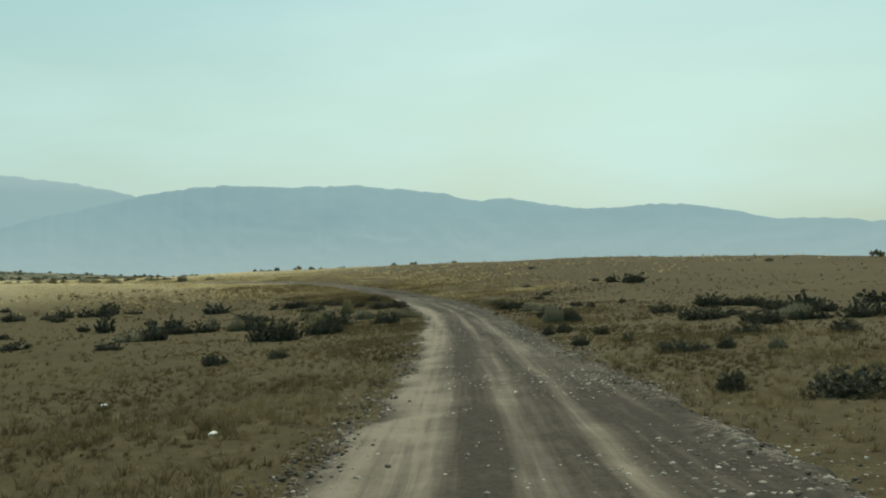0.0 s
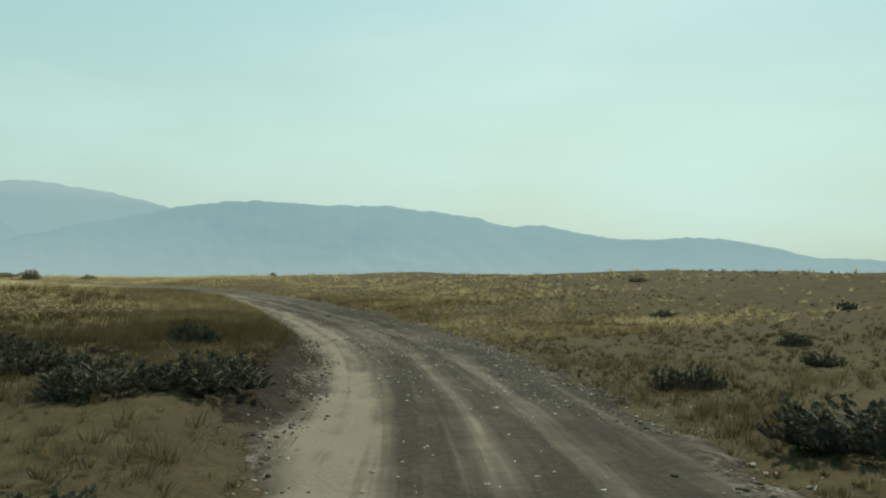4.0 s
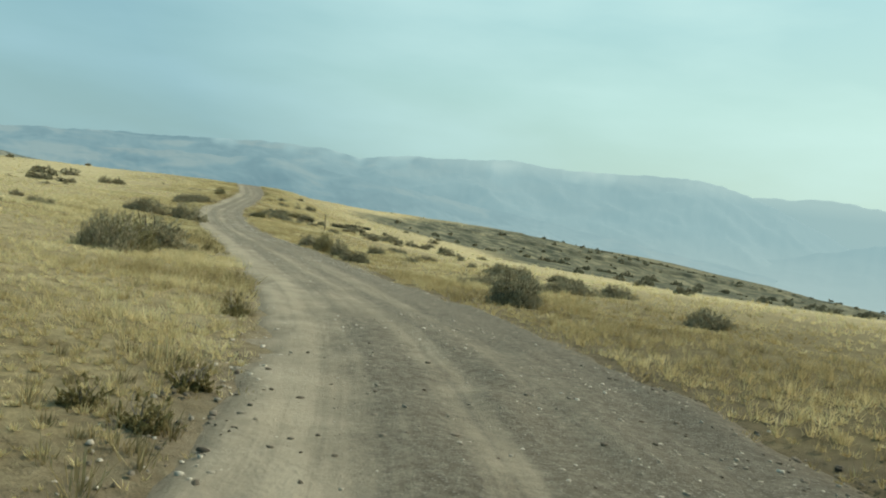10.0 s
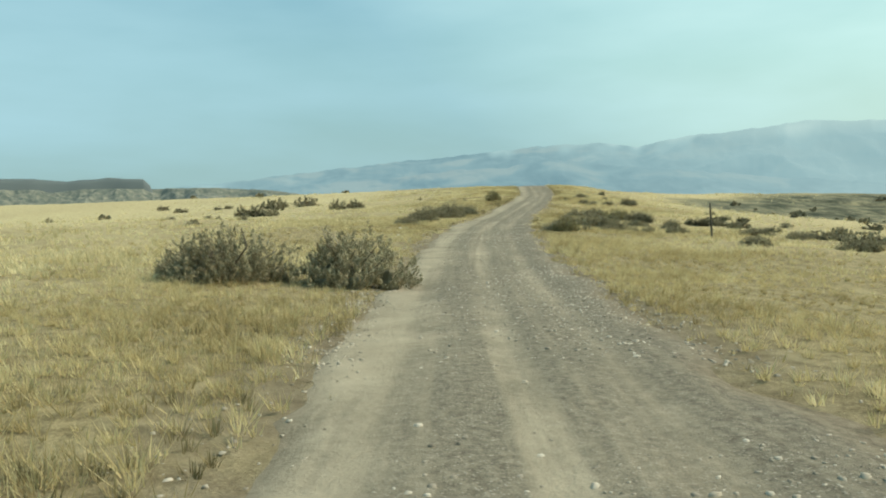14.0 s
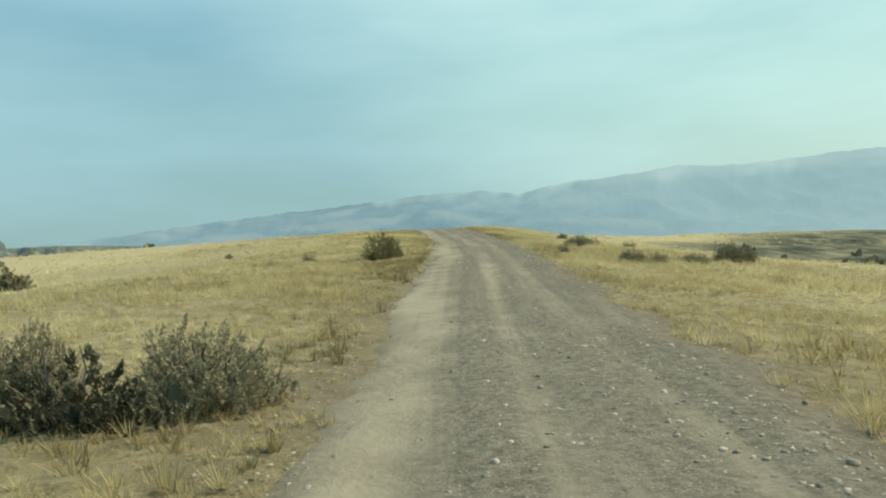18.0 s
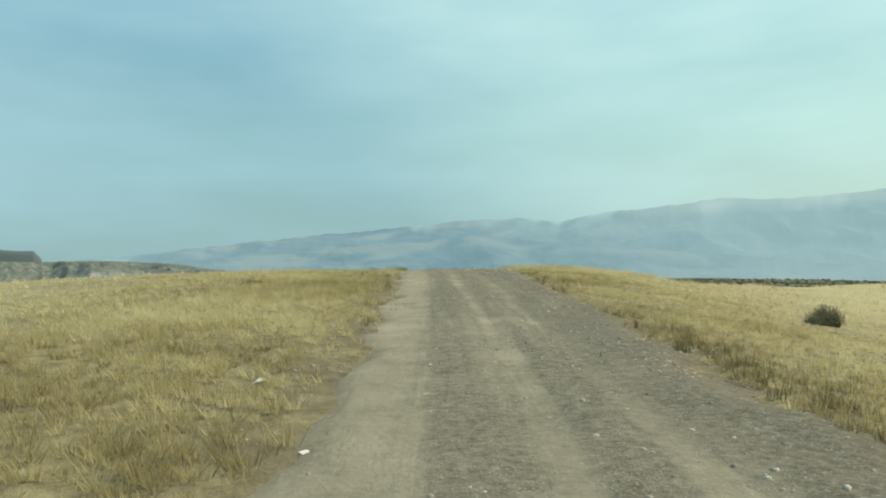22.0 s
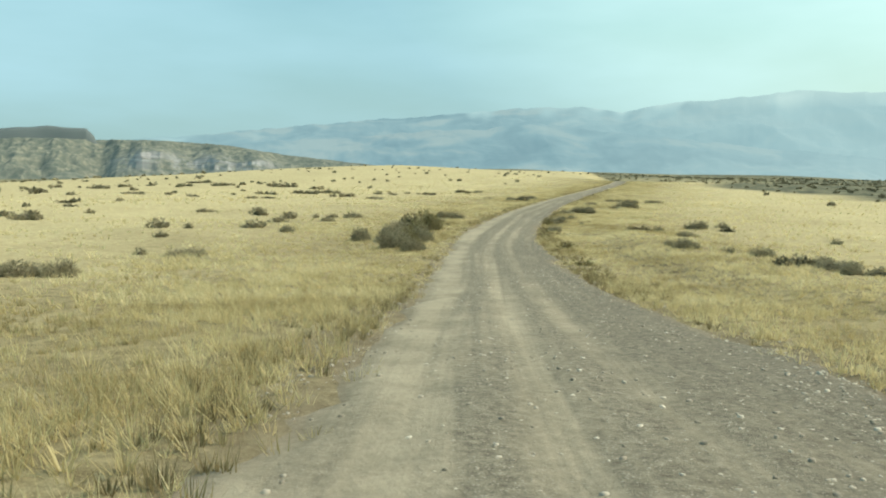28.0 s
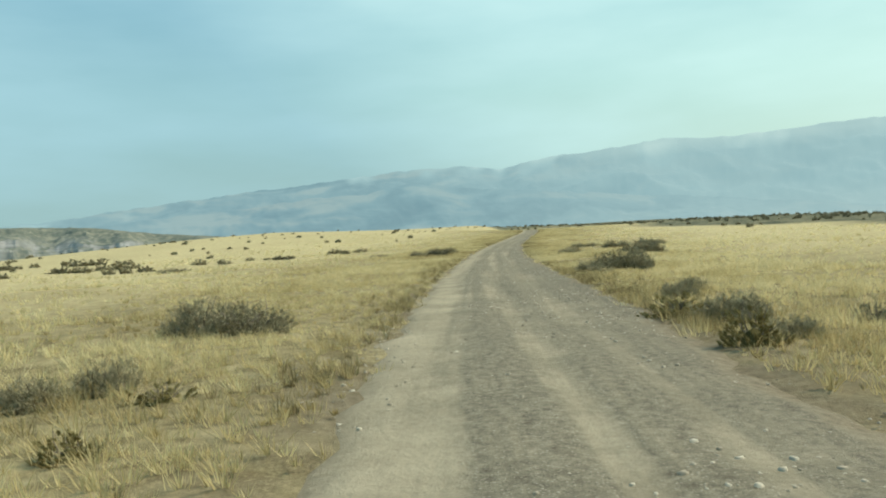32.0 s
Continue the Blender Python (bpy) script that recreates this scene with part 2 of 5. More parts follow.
def mat_mountain():
    """Far ranges with haze painted in: they glow in air-light colours, faintly modelled."""
    m, nt, b = material("hazed_mountain")
    c = coords(nt)
    n1 = noise_node(nt, 0.0040, 5, 0.55, coords(nt, (1, 1, 2.6)), 0.6)
    n2 = noise_node(nt, 0.0013, 4, 0.5, c, 0.4)
    g = nt.nodes.new("ShaderNodeNewGeometry")
    sep = nt.nodes.new("ShaderNodeSeparateXYZ")
    nt.links.new(g.outputs["Position"], sep.inputs[0])
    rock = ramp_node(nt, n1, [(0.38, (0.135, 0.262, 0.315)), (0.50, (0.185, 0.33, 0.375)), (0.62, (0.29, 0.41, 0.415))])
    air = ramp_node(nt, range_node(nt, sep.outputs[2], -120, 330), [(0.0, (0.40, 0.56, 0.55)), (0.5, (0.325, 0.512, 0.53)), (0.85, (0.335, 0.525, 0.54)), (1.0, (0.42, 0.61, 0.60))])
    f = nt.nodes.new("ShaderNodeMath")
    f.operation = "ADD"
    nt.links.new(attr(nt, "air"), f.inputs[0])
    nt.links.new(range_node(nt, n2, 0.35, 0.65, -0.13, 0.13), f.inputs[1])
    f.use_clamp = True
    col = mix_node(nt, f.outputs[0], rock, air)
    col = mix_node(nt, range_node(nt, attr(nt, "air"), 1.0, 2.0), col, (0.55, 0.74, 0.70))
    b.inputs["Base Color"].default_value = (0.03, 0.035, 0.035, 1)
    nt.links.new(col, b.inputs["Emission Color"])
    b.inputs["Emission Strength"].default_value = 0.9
    return m


def mat_badland():
    m, nt, b = material("badland_clay")
    c = coords(nt, (0.005, 0.005, 0.10))
    c2 = coords(nt)
    band = noise_node(nt, 1.0, 5, 0.6, c)
    rough = noise_node(nt, 0.05, 6, 0.65, c2)
    col = ramp_node(nt, band, [(0.34, (0.16, 0.16, 0.152)), (0.46, (0.23, 0.228, 0.215)), (0.54, (0.17, 0.163, 0.156)), (0.66, (0.29, 0.288, 0.275))])
    g = nt.nodes.new("ShaderNodeNewGeometry")
    sep = nt.nodes.new("ShaderNodeSeparateXYZ")
    nt.links.new(g.outputs["True Normal"], sep.inputs[0])
    bare = nt.nodes.new("ShaderNodeMath")
    bare.operation = "MULTIPLY"
    nt.links.new(range_node(nt, sep.outputs[2], 0.72, 0.96, 1.0, 0.0), bare.inputs[0])
    nt.links.new(attr(nt, "clay"), bare.inputs[1])
    veg = ramp_node(nt, rough, [(0.36, (0.06, 0.07, 0.052)), (0.50, (0.105, 0.108, 0.078)), (0.66, (0.19, 0.18, 0.125))])
    col = mix_node(nt, bare.outputs[0], veg, col)
    nt.links.new(col, b.inputs["Base Color"])
    # distance haze painted as a faint blue-grey glow of the surface
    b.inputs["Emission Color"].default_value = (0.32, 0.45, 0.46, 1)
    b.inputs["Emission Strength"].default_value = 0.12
    return m


M_GROUND, M_ROAD, M_MOUNTAIN, M_BADLAND = mat_ground(), mat_road(), mat_mountain(), mat_badland()

# ---- the road's line: stations along its middle, with its height ----
ROAD_X = [-0.2, 1.0, 1.4, 1.5, 1.5, 1.4, 0.8, -0.5, -3.3, -6.8, -11.8, -18.6, -28.1, -38.5, -48.6, -59.6, -71.9, -84.5, -97.3, -109.2, -120.8, -132.4, -143.3, -154.5, -166.3, -177.4, -188.2, -198.9, -209.7, -220.7, -232.6, -243.2, -255.8, -267.6, -294.0, -320.1, -354.2, -395.9, -437.1, -470.6, -497.1, -533.7]
ROAD_Y = [-40.0, -0.0, 11.9, 23.5, 35.6, 46.1, 55.7, 65.6, 75.3, 83.8, 91.7, 98.3, 103.9, 107.9, 111.0, 114.6, 118.3, 122.5, 127.3, 132.7, 138.2, 144.0, 149.2, 154.4, 159.3, 163.5, 167.5, 171.7, 175.7, 179.6, 183.8, 188.2, 192.8, 197.7, 211.9, 226.8, 247.7, 275.3, 303.6, 325.4, 339.5, 355.7]
ROAD_Z = [1.22, -1.60, -2.44, -3.18, -3.87, -4.38, -4.76, -5.01, -5.23, -5.15, -4.91, -4.76, -4.86, -5.12, -5.16, -5.33, -5.44, -5.23, -4.80, -4.74, -4.31, -3.67, -3.21, -2.67, -2.07, -1.49, -0.74, -0.45, -0.77, -1.53, -2.48, -3.34, -3.77, -3.97, -4.2, -4.6, -4.9, -4.9, -4.6, -4.3, -4.6, -6.5]


def road_line():
    p = np.stack([ROAD_X, ROAD_Y, ROAD_Z], 1).astype(float)
    d = np.r_[0, np.cumsum(np.hypot(*np.diff(p[:, :2], axis=0).T))]
    s = np.arange(0, d[-1], 1.0)
    q = np.stack([np.interp(s, d, p[:, k]) for k in range(3)], 1)
    for _ in range(2):                      # round the corners off
        pad = np.vstack([2 * q[:1] - q[6:0:-1], q, 2 * q[-1:] - q[-2:-8:-1]])
        q = np.stack([np.convolve(pad[:, k], np.ones(13) / 13, "valid") for k in range(3)], 1)
    t = np.gradient(q[:, :2], axis=0)
    t /= np.hypot(t[:, 0], t[:, 1])[:, None]
    return s, q, np.stack([t[:, 1], -t[:, 0]], 1)


LINE_S, LINE, LINE_N = road_line()          # metres along, place, unit vector to its right
HALF_L = 2.35
EDGE_S = [0, 90, 112, 135, 165, 195, 255, 300, 335, 350, 372, 384, 420]
EDGE_R = [2.15, 2.1, 2.8, 3.1, 2.35, 1.75, 1.65, 2.1, 2.8, 3.3, 3.2, 2.2, 1.95]
BERM_S, BERM = [0, 125, 150], [1, 1, 0]     # crumbled pale edges of the first slope


def half_r(s):
    """Where the road ends on its right, metres along it."""
    return np.interp(s, EDGE_S, EDGE_R)


# slopes of the land on either side of the road, by metres along it
SLOPE_S = [0, 60, 120, 150, 185, 215, 240, 265, 300, 325, 345, 370, 400, 440, 500, 600, 690]
SLOPE_L = [-0.05, -0.05, -0.03, 0.05, 0.05, 0.04, 0.04, 0.03, 0.03, 0.02, 0.01, 0.0, 0.01, 0.01, 0.0, 0.0, 0.09]
SLOPE_R = [0.07, 0.065, 0.04, 0.015, -0.02, -0.06, -0.08, -0.095, -0.095, -0.09, -0.05, -0.01, -0.01, -0.02, -0.01, 0.0, 0.0]


FALL_S = [200, 240, 265, 300, 325, 345, 370]
FALL_L = [0, -0.04, -0.075, -0.085, -0.065, -0.03, 0]     # more fall on the left, from 6 m out
FALL_R = [0, 0, 0, -0.07, -0.10, -0.06, 0]                # and on the right, from 4 m out


def value_noise(x, y, scale, seed=0):
    """Smooth noise, -1 to 1."""
    x, y = x / scale + seed * 17.3, y / scale - seed * 9.1
    xi, yi = np.floor(x), np.floor(y)
    fx, fy = x - xi, y - yi
    fx, fy = fx * fx * (3 - 2 * fx), fy * fy * (3 - 2 * fy)

    def h(a, b):
        v = np.sin(a * 127.1 + b * 311.7 + seed * 74.7) * 43758.5453
        return (v - np.floor(v)) * 2 - 1
    return (h(xi, yi) * (1 - fx) + h(xi + 1, yi) * fx) * (1 - fy) + (h(xi, yi + 1) * (1 - fx) + h(xi + 1, yi + 1) * fx) * fy


def to_road(x, y):
    """Metres along the road and to its right for places in the plan."""
    x, y = np.ravel(x), np.ravel(y)
    S, U = np.empty(len(x)), np.empty(len(x))
    k = LINE[::3]
    ks, kn = LINE_S[::3], LINE_N[::3]
    for a in range(0, len(x), 20000):
        dx, dy = x[a:a + 20000, None] - k[:, 0], y[a:a + 20000, None] - k[:, 1]
        d2 = dx * dx + dy * dy
        i = d2.argmin(1)
        r = np.arange(len(i))
        dm = np.sqrt(d2[r, i])
        wd = 0.3 * dm + 2.5
        w = np.exp(-(d2 - (dm * dm)[:, None]) / (2 * wd * wd)[:, None])
        S[a:a + 20000] = (w * ks).sum(1) / w.sum(1)
        u = dx[r, i] * kn[i, 0] + dy[r, i] * kn[i, 1]
        t = -dx[r, i] * kn[i, 1] + dy[r, i] * kn[i, 0]
        inner = np.hypot(u, np.where((i == 0) | (i == len(k) - 1), t, 0))
        U[a:a + 20000] = np.sign(u) * np.maximum(np.abs(u), inner)
    return S, U


def land(x, y):
    """Height of the ground, and its place along and across the road."""
    shape = np.shape(x)
    x, y = np.ravel(np.asarray(x, float)), np.ravel(np.asarray(y, float))
    s, u = to_road(x, y)
    z = np.interp(s, LINE_S, LINE[:, 2])
    a = np.abs(u)
    k = np.where(u < 0, np.interp(s, SLOPE_S, SLOPE_L), np.interp(s, SLOPE_S, SLOPE_R))
    half = np.where(u < 0, HALF_L, half_r(s))
    out = np.maximum(a - half, 0)
    reach = np.where((u > 0) & (k < -0.05), 85.0, REACH)
    z = z + k * reach * (1 - np.exp(-out / reach))
    z = z + np.interp(s, FALL_S, FALL_L) * (u < 0) * 60 * (1 - np.exp(-np.maximum(out - 6, 0) / 60))
    z = z + np.interp(s, FALL_S, FALL_R) * (u > 0) * 60 * (1 - np.exp(-np.maximum(out - 4, 0) / 60))
    # a cut bank on the inside of the first bend, and an eroded bank along the last stretch
    cut = np.clip((s - 88) / 14, 0, 1) * np.clip((143 - s) / 18, 0, 1) * (u < 0)
    z += cut * (0.5 * np.clip((out - 0.35) / 0.9, 0, 1) - 0.14 * np.clip((1.05 - out) / 0.4, 0, 1))
    last = np.clip((s - 340) / 12, 0, 1) * np.clip((436 - s) / 16, 0, 1) * (u > 0)
    lip = out - 3.2 - 0.5 * value_noise(s, s * 0, 6, 17)
    z += last * (0.26 * np.clip(lip / 1.3, 0, 1) - 0.3 * np.clip((lip - 2) / 20, 0, 1))
    off = np.clip(out / 6, 0, 1)
    z += off * (0.07 * value_noise(x, y, 3.6, 1) + 0.22 * value_noise(x, y, 11, 2) + 0.015 * value_noise(x, y, 1.2, 3))
    # away from the road the near slopes go over into the wide land
    first = np.clip((170 - s) / 40, 0, 1)
    away = np.clip((a - 45 + 12 * first) / (190 - 110 * first), 0, 1)
    away = away * away * (3 - 2 * away)
    z = z * (1 - away) + away * wide_land(x, y)
    # a low rise east of the first slope
    z += 2.1 * np.exp(-((x - 42) ** 2 + (y - 98) ** 2) / 3200) * np.clip(out / 26, 0, 1) * (u > 0)
    # a shallow bed under the road
    bed = np.clip(1 - (a - half + 0.4) / 0.5, 0, 1)
    z -= 0.12 * bed
    return z.reshape(shape), s.reshape(shape), u.reshape(shape)


REACH = 45.0
LAND_AZ = [-180, -120, -60, -20, 10, 20, 28, 38, 50, 60, 72, 84, 100, 120, 180]     # degrees left of +y
LAND_TILT = [-1.0, -1.0, -2.6, -3.2, -3.2, -2.9, -1.7, -0.6, -0.15, -0.15, -0.2, -1.1, -1.3, -1.3, -1.0]   # how the land falls that way
HILLS = [(-260, 0, 5.0, 90), (-700, 320, 11.0, 150), (-520, 640, 4.0, 160)]


def wide_land(x, y):
    """Height of the land away from the road: it falls to a smoky valley ahead, and stays level to the west."""
    r = np.hypot(x + 120, y - 120)
    e = np.interp(np.degrees(np.arctan2(-(x + 120), y - 120)), LAND_AZ, LAND_TILT)
    z = -6.5 + np.tan(np.radians(e)) * np.maximum(r - np.where(e < -1.5, 70, 260), 0)
    z = -150 + np.logaddexp(0, (z + 150) / 12) * 12
    z = z - 4.5 * np.interp(np.degrees(np.arctan2(-(x + 120), y - 120)), [5, 25, 52, 62], [0, 1, 1, 0])
    for hx, hy, h, w in HILLS:
        z = z + h * np.exp(-((x - hx) ** 2 + (y - hy) ** 2) / (2 * w * w))
    k = np.clip(r / 500, 0.1, 1)
    z += 1.3 * k * value_noise(x, y, 70, 4) + 4 * k * value_noise(x, y, 260, 5)
    z += np.clip((r - 700) / 900, 0, 1) * (7 * value_noise(x, y, 330, 6) + 2.5 * value_noise(x, y, 120, 7))
    return z


def grid_mesh(name, X, Y, Z, mat, attrs=()):
    ny, nx = X.shape
    me = bpy.data.meshes.new(name)
    v = np.stack([X, Y, Z], -1).reshape(-1, 3)
    i = np.arange(ny * nx).reshape(ny, nx)
    q = np.stack([i[:-1, :-1], i[:-1, 1:], i[1:, 1:], i[1:, :-1]], -1).reshape(-1, 4)
    me.vertices.add(len(v))
    me.vertices.foreach_set("co", v.ravel())
    me.loops.add(q.size)
    me.loops.foreach_set("vertex_index", q.ravel())
    me.polygons.add(len(q))
    me.polygons.foreach_set("loop_start", np.arange(0, q.size, 4))
    me.polygons.foreach_set("loop_total", np.full(len(q), 4))
    me.polygons.foreach_set("use_smooth", np.ones(len(q), bool))
    me.update(calc_edges=True)
    for key, val in attrs:
        a = me.attributes.new(key, "FLOAT", "POINT")
        a.data.foreach_set("value", np.ravel(val).astype(np.float32))
    me.materials.append(mat)
    return me


def stretch(lo, hi, step, end, grow=1.07):
    """Even steps from lo to hi, then ever longer ones out to end on both sides."""
    mid = np.arange(lo, hi, step)
    far, d = [], step
    while sum(far) < end:
        d *= grow
        far.append(d)
    far = np.cumsum(far)
    return np.r_[lo - far[::-1], mid, mid[-1] + far]


def dim_part(s, u=0):
    """How far dim light is put into the colours; it reaches further on the right of the bend."""
    return np.clip((DIM_END - 2 + 24 * np.clip(u / 7 + 0.3, 0, 1) - s) / 40, 0, 1)


DIM_END = 160.0


def steppe_start(s):
    """Metres right of the road where grass gives way to sagebrush steppe."""
    return np.interp(s, [140, 165, 200, 240, 265, 330, 370, 420, 470, 520, 600], [420, 50, 40, 34, 27, 26, 60, 62, 60, 40, 20])


def build_ground():
    gx = stretch(LINE[:, 0].min() + 60, LINE[:, 0].max() + 30, 0.85, 4700)
    gy = stretch(LINE[:, 1].min() + 15, LINE[:, 1].max() - 40, 0.85, 4700)
    X, Y = np.meshgrid(gx, gy)
    Z, s, u = land(X, Y)
    a = np.where(u < 0, -u - HALF_L, u - half_r(s))
    wide = np.where(u < 0, 1.0, np.interp(s, [90, 120, 150, 170, 200], [2.2, 5.0, 3.0, 1.6, 1.2]))
    verge = np.clip(1.15 - a / wide, 0, 1) * np.clip(0.7 + 0.7 * value_noise(X, Y, 1.9, 8) + 0.4 * value_noise(X, Y, 0.9, 18), 0, 1)
    earth = np.clip((s - 340) / 12, 0, 1) * np.clip((436 - s) / 16, 0, 1) * np.exp(-((a - 3.3) / 0.3) ** 2) * (u > 0) * np.clip(0.3 + value_noise(s, s * 0, 5, 30), 0, 1)
    earth += np.clip((s - 88) / 14, 0, 1) * np.clip((142 - s) / 18, 0, 1) * np.exp(-((a - 0.7) / 0.6) ** 2) * (u < 0)
    near = np.clip(1.25 - a / 20 + 0.25 * value_noise(X, Y, 9, 35) + 0.2 * value_noise(X, Y, 3, 36), 0, 1)
    start = steppe_start(s)
    ragged = 22 * value_noise(X, Y, 60, 9) + 14 * value_noise(X, Y, 19, 10) + 7 * value_noise(X, Y, 7, 19)
    steppe = np.where(u > 0, np.clip((u + 0.5 * ragged - start) / (start * 0.5), 0, 1), np.clip((-u - 420) / 260, 0, 1))
    steppe = np.clip(steppe + 0.5 * np.clip(steppe * 4, 0, 1) * value_noise(X, Y, 90, 9), 0, 1)
    me = grid_mesh("ground", X, Y, Z, M_GROUND, [("verge", verge), ("steppe", steppe), ("brown", dim_part(s, u)), ("earth", np.clip(earth, 0, 1)), ("near", near)])
    tagged(new("ground", me), "rolling dry grassland of straw-coloured grass and bare earth", "ground", kind="structure")


def road_shape(S, U):
    """The road's worn surface at metres along and across: its tracks, frayed edge, pale berm, raw bank, and height over its middle line."""
    R = half_r(S)
    cut = np.clip((S - 88) / 14, 0, 1) * np.clip((143 - S) / 18, 0, 1)
    wob = 0.25 * value_noise(S, S * 0 + np.sign(U) * 50, 6, 11) + 0.28 * value_noise(S, U, 1.6, 12) + 0.16 * value_noise(S, U, 0.5, 16)
    edge = np.clip((np.maximum(U - R, -U - HALF_L) + wob + 0.25) / 0.8, 0, 1)
    crumb = np.clip(0.55 + 0.5 * value_noise(S, U, 0.8, 31) + 0.5 * value_noise(S, U, 2.2, 32), 0, 1)
    berm = np.interp(S, BERM_S, BERM) * (np.exp(-((U + 2.5 + 0.4 * wob) / 0.26) ** 2) + np.exp(-((U - R + 0.1 + 0.5 * wob) / 0.3) ** 2)) * crumb
    rough = np.interp(S, [90, 118, 140, 170], [0.3, 1, 0.8, 0.15])
    drift = 0.25 * value_noise(S, S * 0, 23, 13)

    def rut(at, wide):
        return np.exp(-((U - at - drift) / wide) ** 2)
    track = np.clip(1.0 * rut(-1.75, 0.55) + 0.85 * rut(-2.45, 0.4) + 0.6 * rut(-0.3, 0.28) + 0.5 * rut(0.65, 0.32) + 0.15 * rut(1.6, 0.3), 0, 1)
    track = np.clip(track + 0.25 * value_noise(S, U * 4, 5, 14), 0, 1)
    Z = 0.03 - 0.05 * track + 0.03 * (1 - (U / 3) ** 2) + 0.015 * value_noise(S, U, 0.6, 15) - 0.15 * edge + 0.045 * berm
    raw = cut * np.clip((-U - HALF_L - 0.1) / 0.3, 0, 1)
    Z += raw * (0.15 * edge + 0.52 * np.clip((-U - HALF_L - 0.35) / 0.9, 0, 1) - 0.2 * np.clip((-U - HALF_L - 0.75) / 0.3, 0, 1) + 0.06 * value_noise(S, U, 0.35, 37) + 0.06 * value_noise(S, U, 0.9, 38))
    Z += rough * (0.08 * value_noise(S * 0.35, U, 0.45, 33) + 0.03 * value_noise(S, U, 0.4, 34))
    return Z, track * (1 - raw), edge, berm


def build_road():
    s = np.arange(0, LINE_S[-1] - 1, 0.35)
    S, V = np.meshgrid(s, np.linspace(0, 1, 57), indexing="ij")
    cut = np.clip((S - 88) / 14, 0, 1) * np.clip((143 - S) / 18, 0, 1)
    U = -HALF_L - 0.6 - 0.5 * cut + V * (half_r(S) + HALF_L + 1.5 + 0.5 * cut)
    c = np.stack([np.interp(s, LINE_S, LINE[:, k]) for k in range(3)], 1)
    n = np.stack([np.interp(s, LINE_S, LINE_N[:, k]) for k in range(2)], 1)
    X, Y = c[:, 0, None] + n[:, 0, None] * U, c[:, 1, None] + n[:, 1, None] * U
    Z, track, edge, berm = road_shape(S, U)
    me = grid_mesh("road", X, Y, c[:, 2, None] + Z, M_ROAD, [("track", track), ("brown", dim_part(S)), ("across", U), ("along", S), ("rim", np.clip(edge * 1.6, 0, 1)), ("berm", berm)])
    tagged(new("road", me), "pale gravel road with worn wheel tracks and loose stones", "road", kind="structure")


def surface(s, u):
    """Plan and height of the road or the land beside it, whichever lies on top."""
    x = np.interp(s, LINE_S, LINE[:, 0]) + np.interp(s, LINE_S, LINE_N[:, 0]) * u
    y = np.interp(s, LINE_S, LINE[:, 1]) + np.interp(s, LINE_S, LINE_N[:, 1]) * u
    z = land(x, y)[0]
    road = np.interp(s, LINE_S, LINE[:, 2]) + road_shape(s, u)[0]
    return x, y, np.where((u > -HALF_L - 0.6) & (u < half_r(s) + 0.9), np.maximum(z, road), z)


build_ground()
build_road()

# ---- far ranges ----
FRONT_AZ = [-75, -45, -30, -27, -24.4, -19.3, -15.8, -12.8, -9, -6.3, -4.1, -1.3, 4.1, 9, 13.7, 17.3, 20, 24, 30, 40]
FRONT_H = [60, 60, 68, 88, 83, 159, 168, 149, 172, 213, 196, 241, 283, 277, 283, 258, 215, 150, 40, -120]
BACK_AZ = [10, 18, 20, 23.3, 27.8, 32, 36, 40]
BACK_H = [120, 190, 235, 286, 318, 296, 250, 100]
MASSIF_AZ = [18, 24, 29, 32.5, 36, 40, 44, 49, 52, 55.5, 58, 59.3, 61.8, 64.4, 67, 70, 76, 82.3, 86, 90, 97, 108, 130]
MASSIF_H = [-100, 40, 200, 298, 352, 340, 330, 338, 322, 300, 272, 255, 280, 277, 268, 251, 208, 170, 135, 112, 60, 10, -30]
FOOT_AZ = [30, 45, 52, 58, 62, 64.5, 66.3, 68, 71, 74, 80, 84, 90, 100]
FOOT_H = [-60, 60, 110, 150, 185, 205, 199, 168, 172, 150, 120, 95, 60, 0]


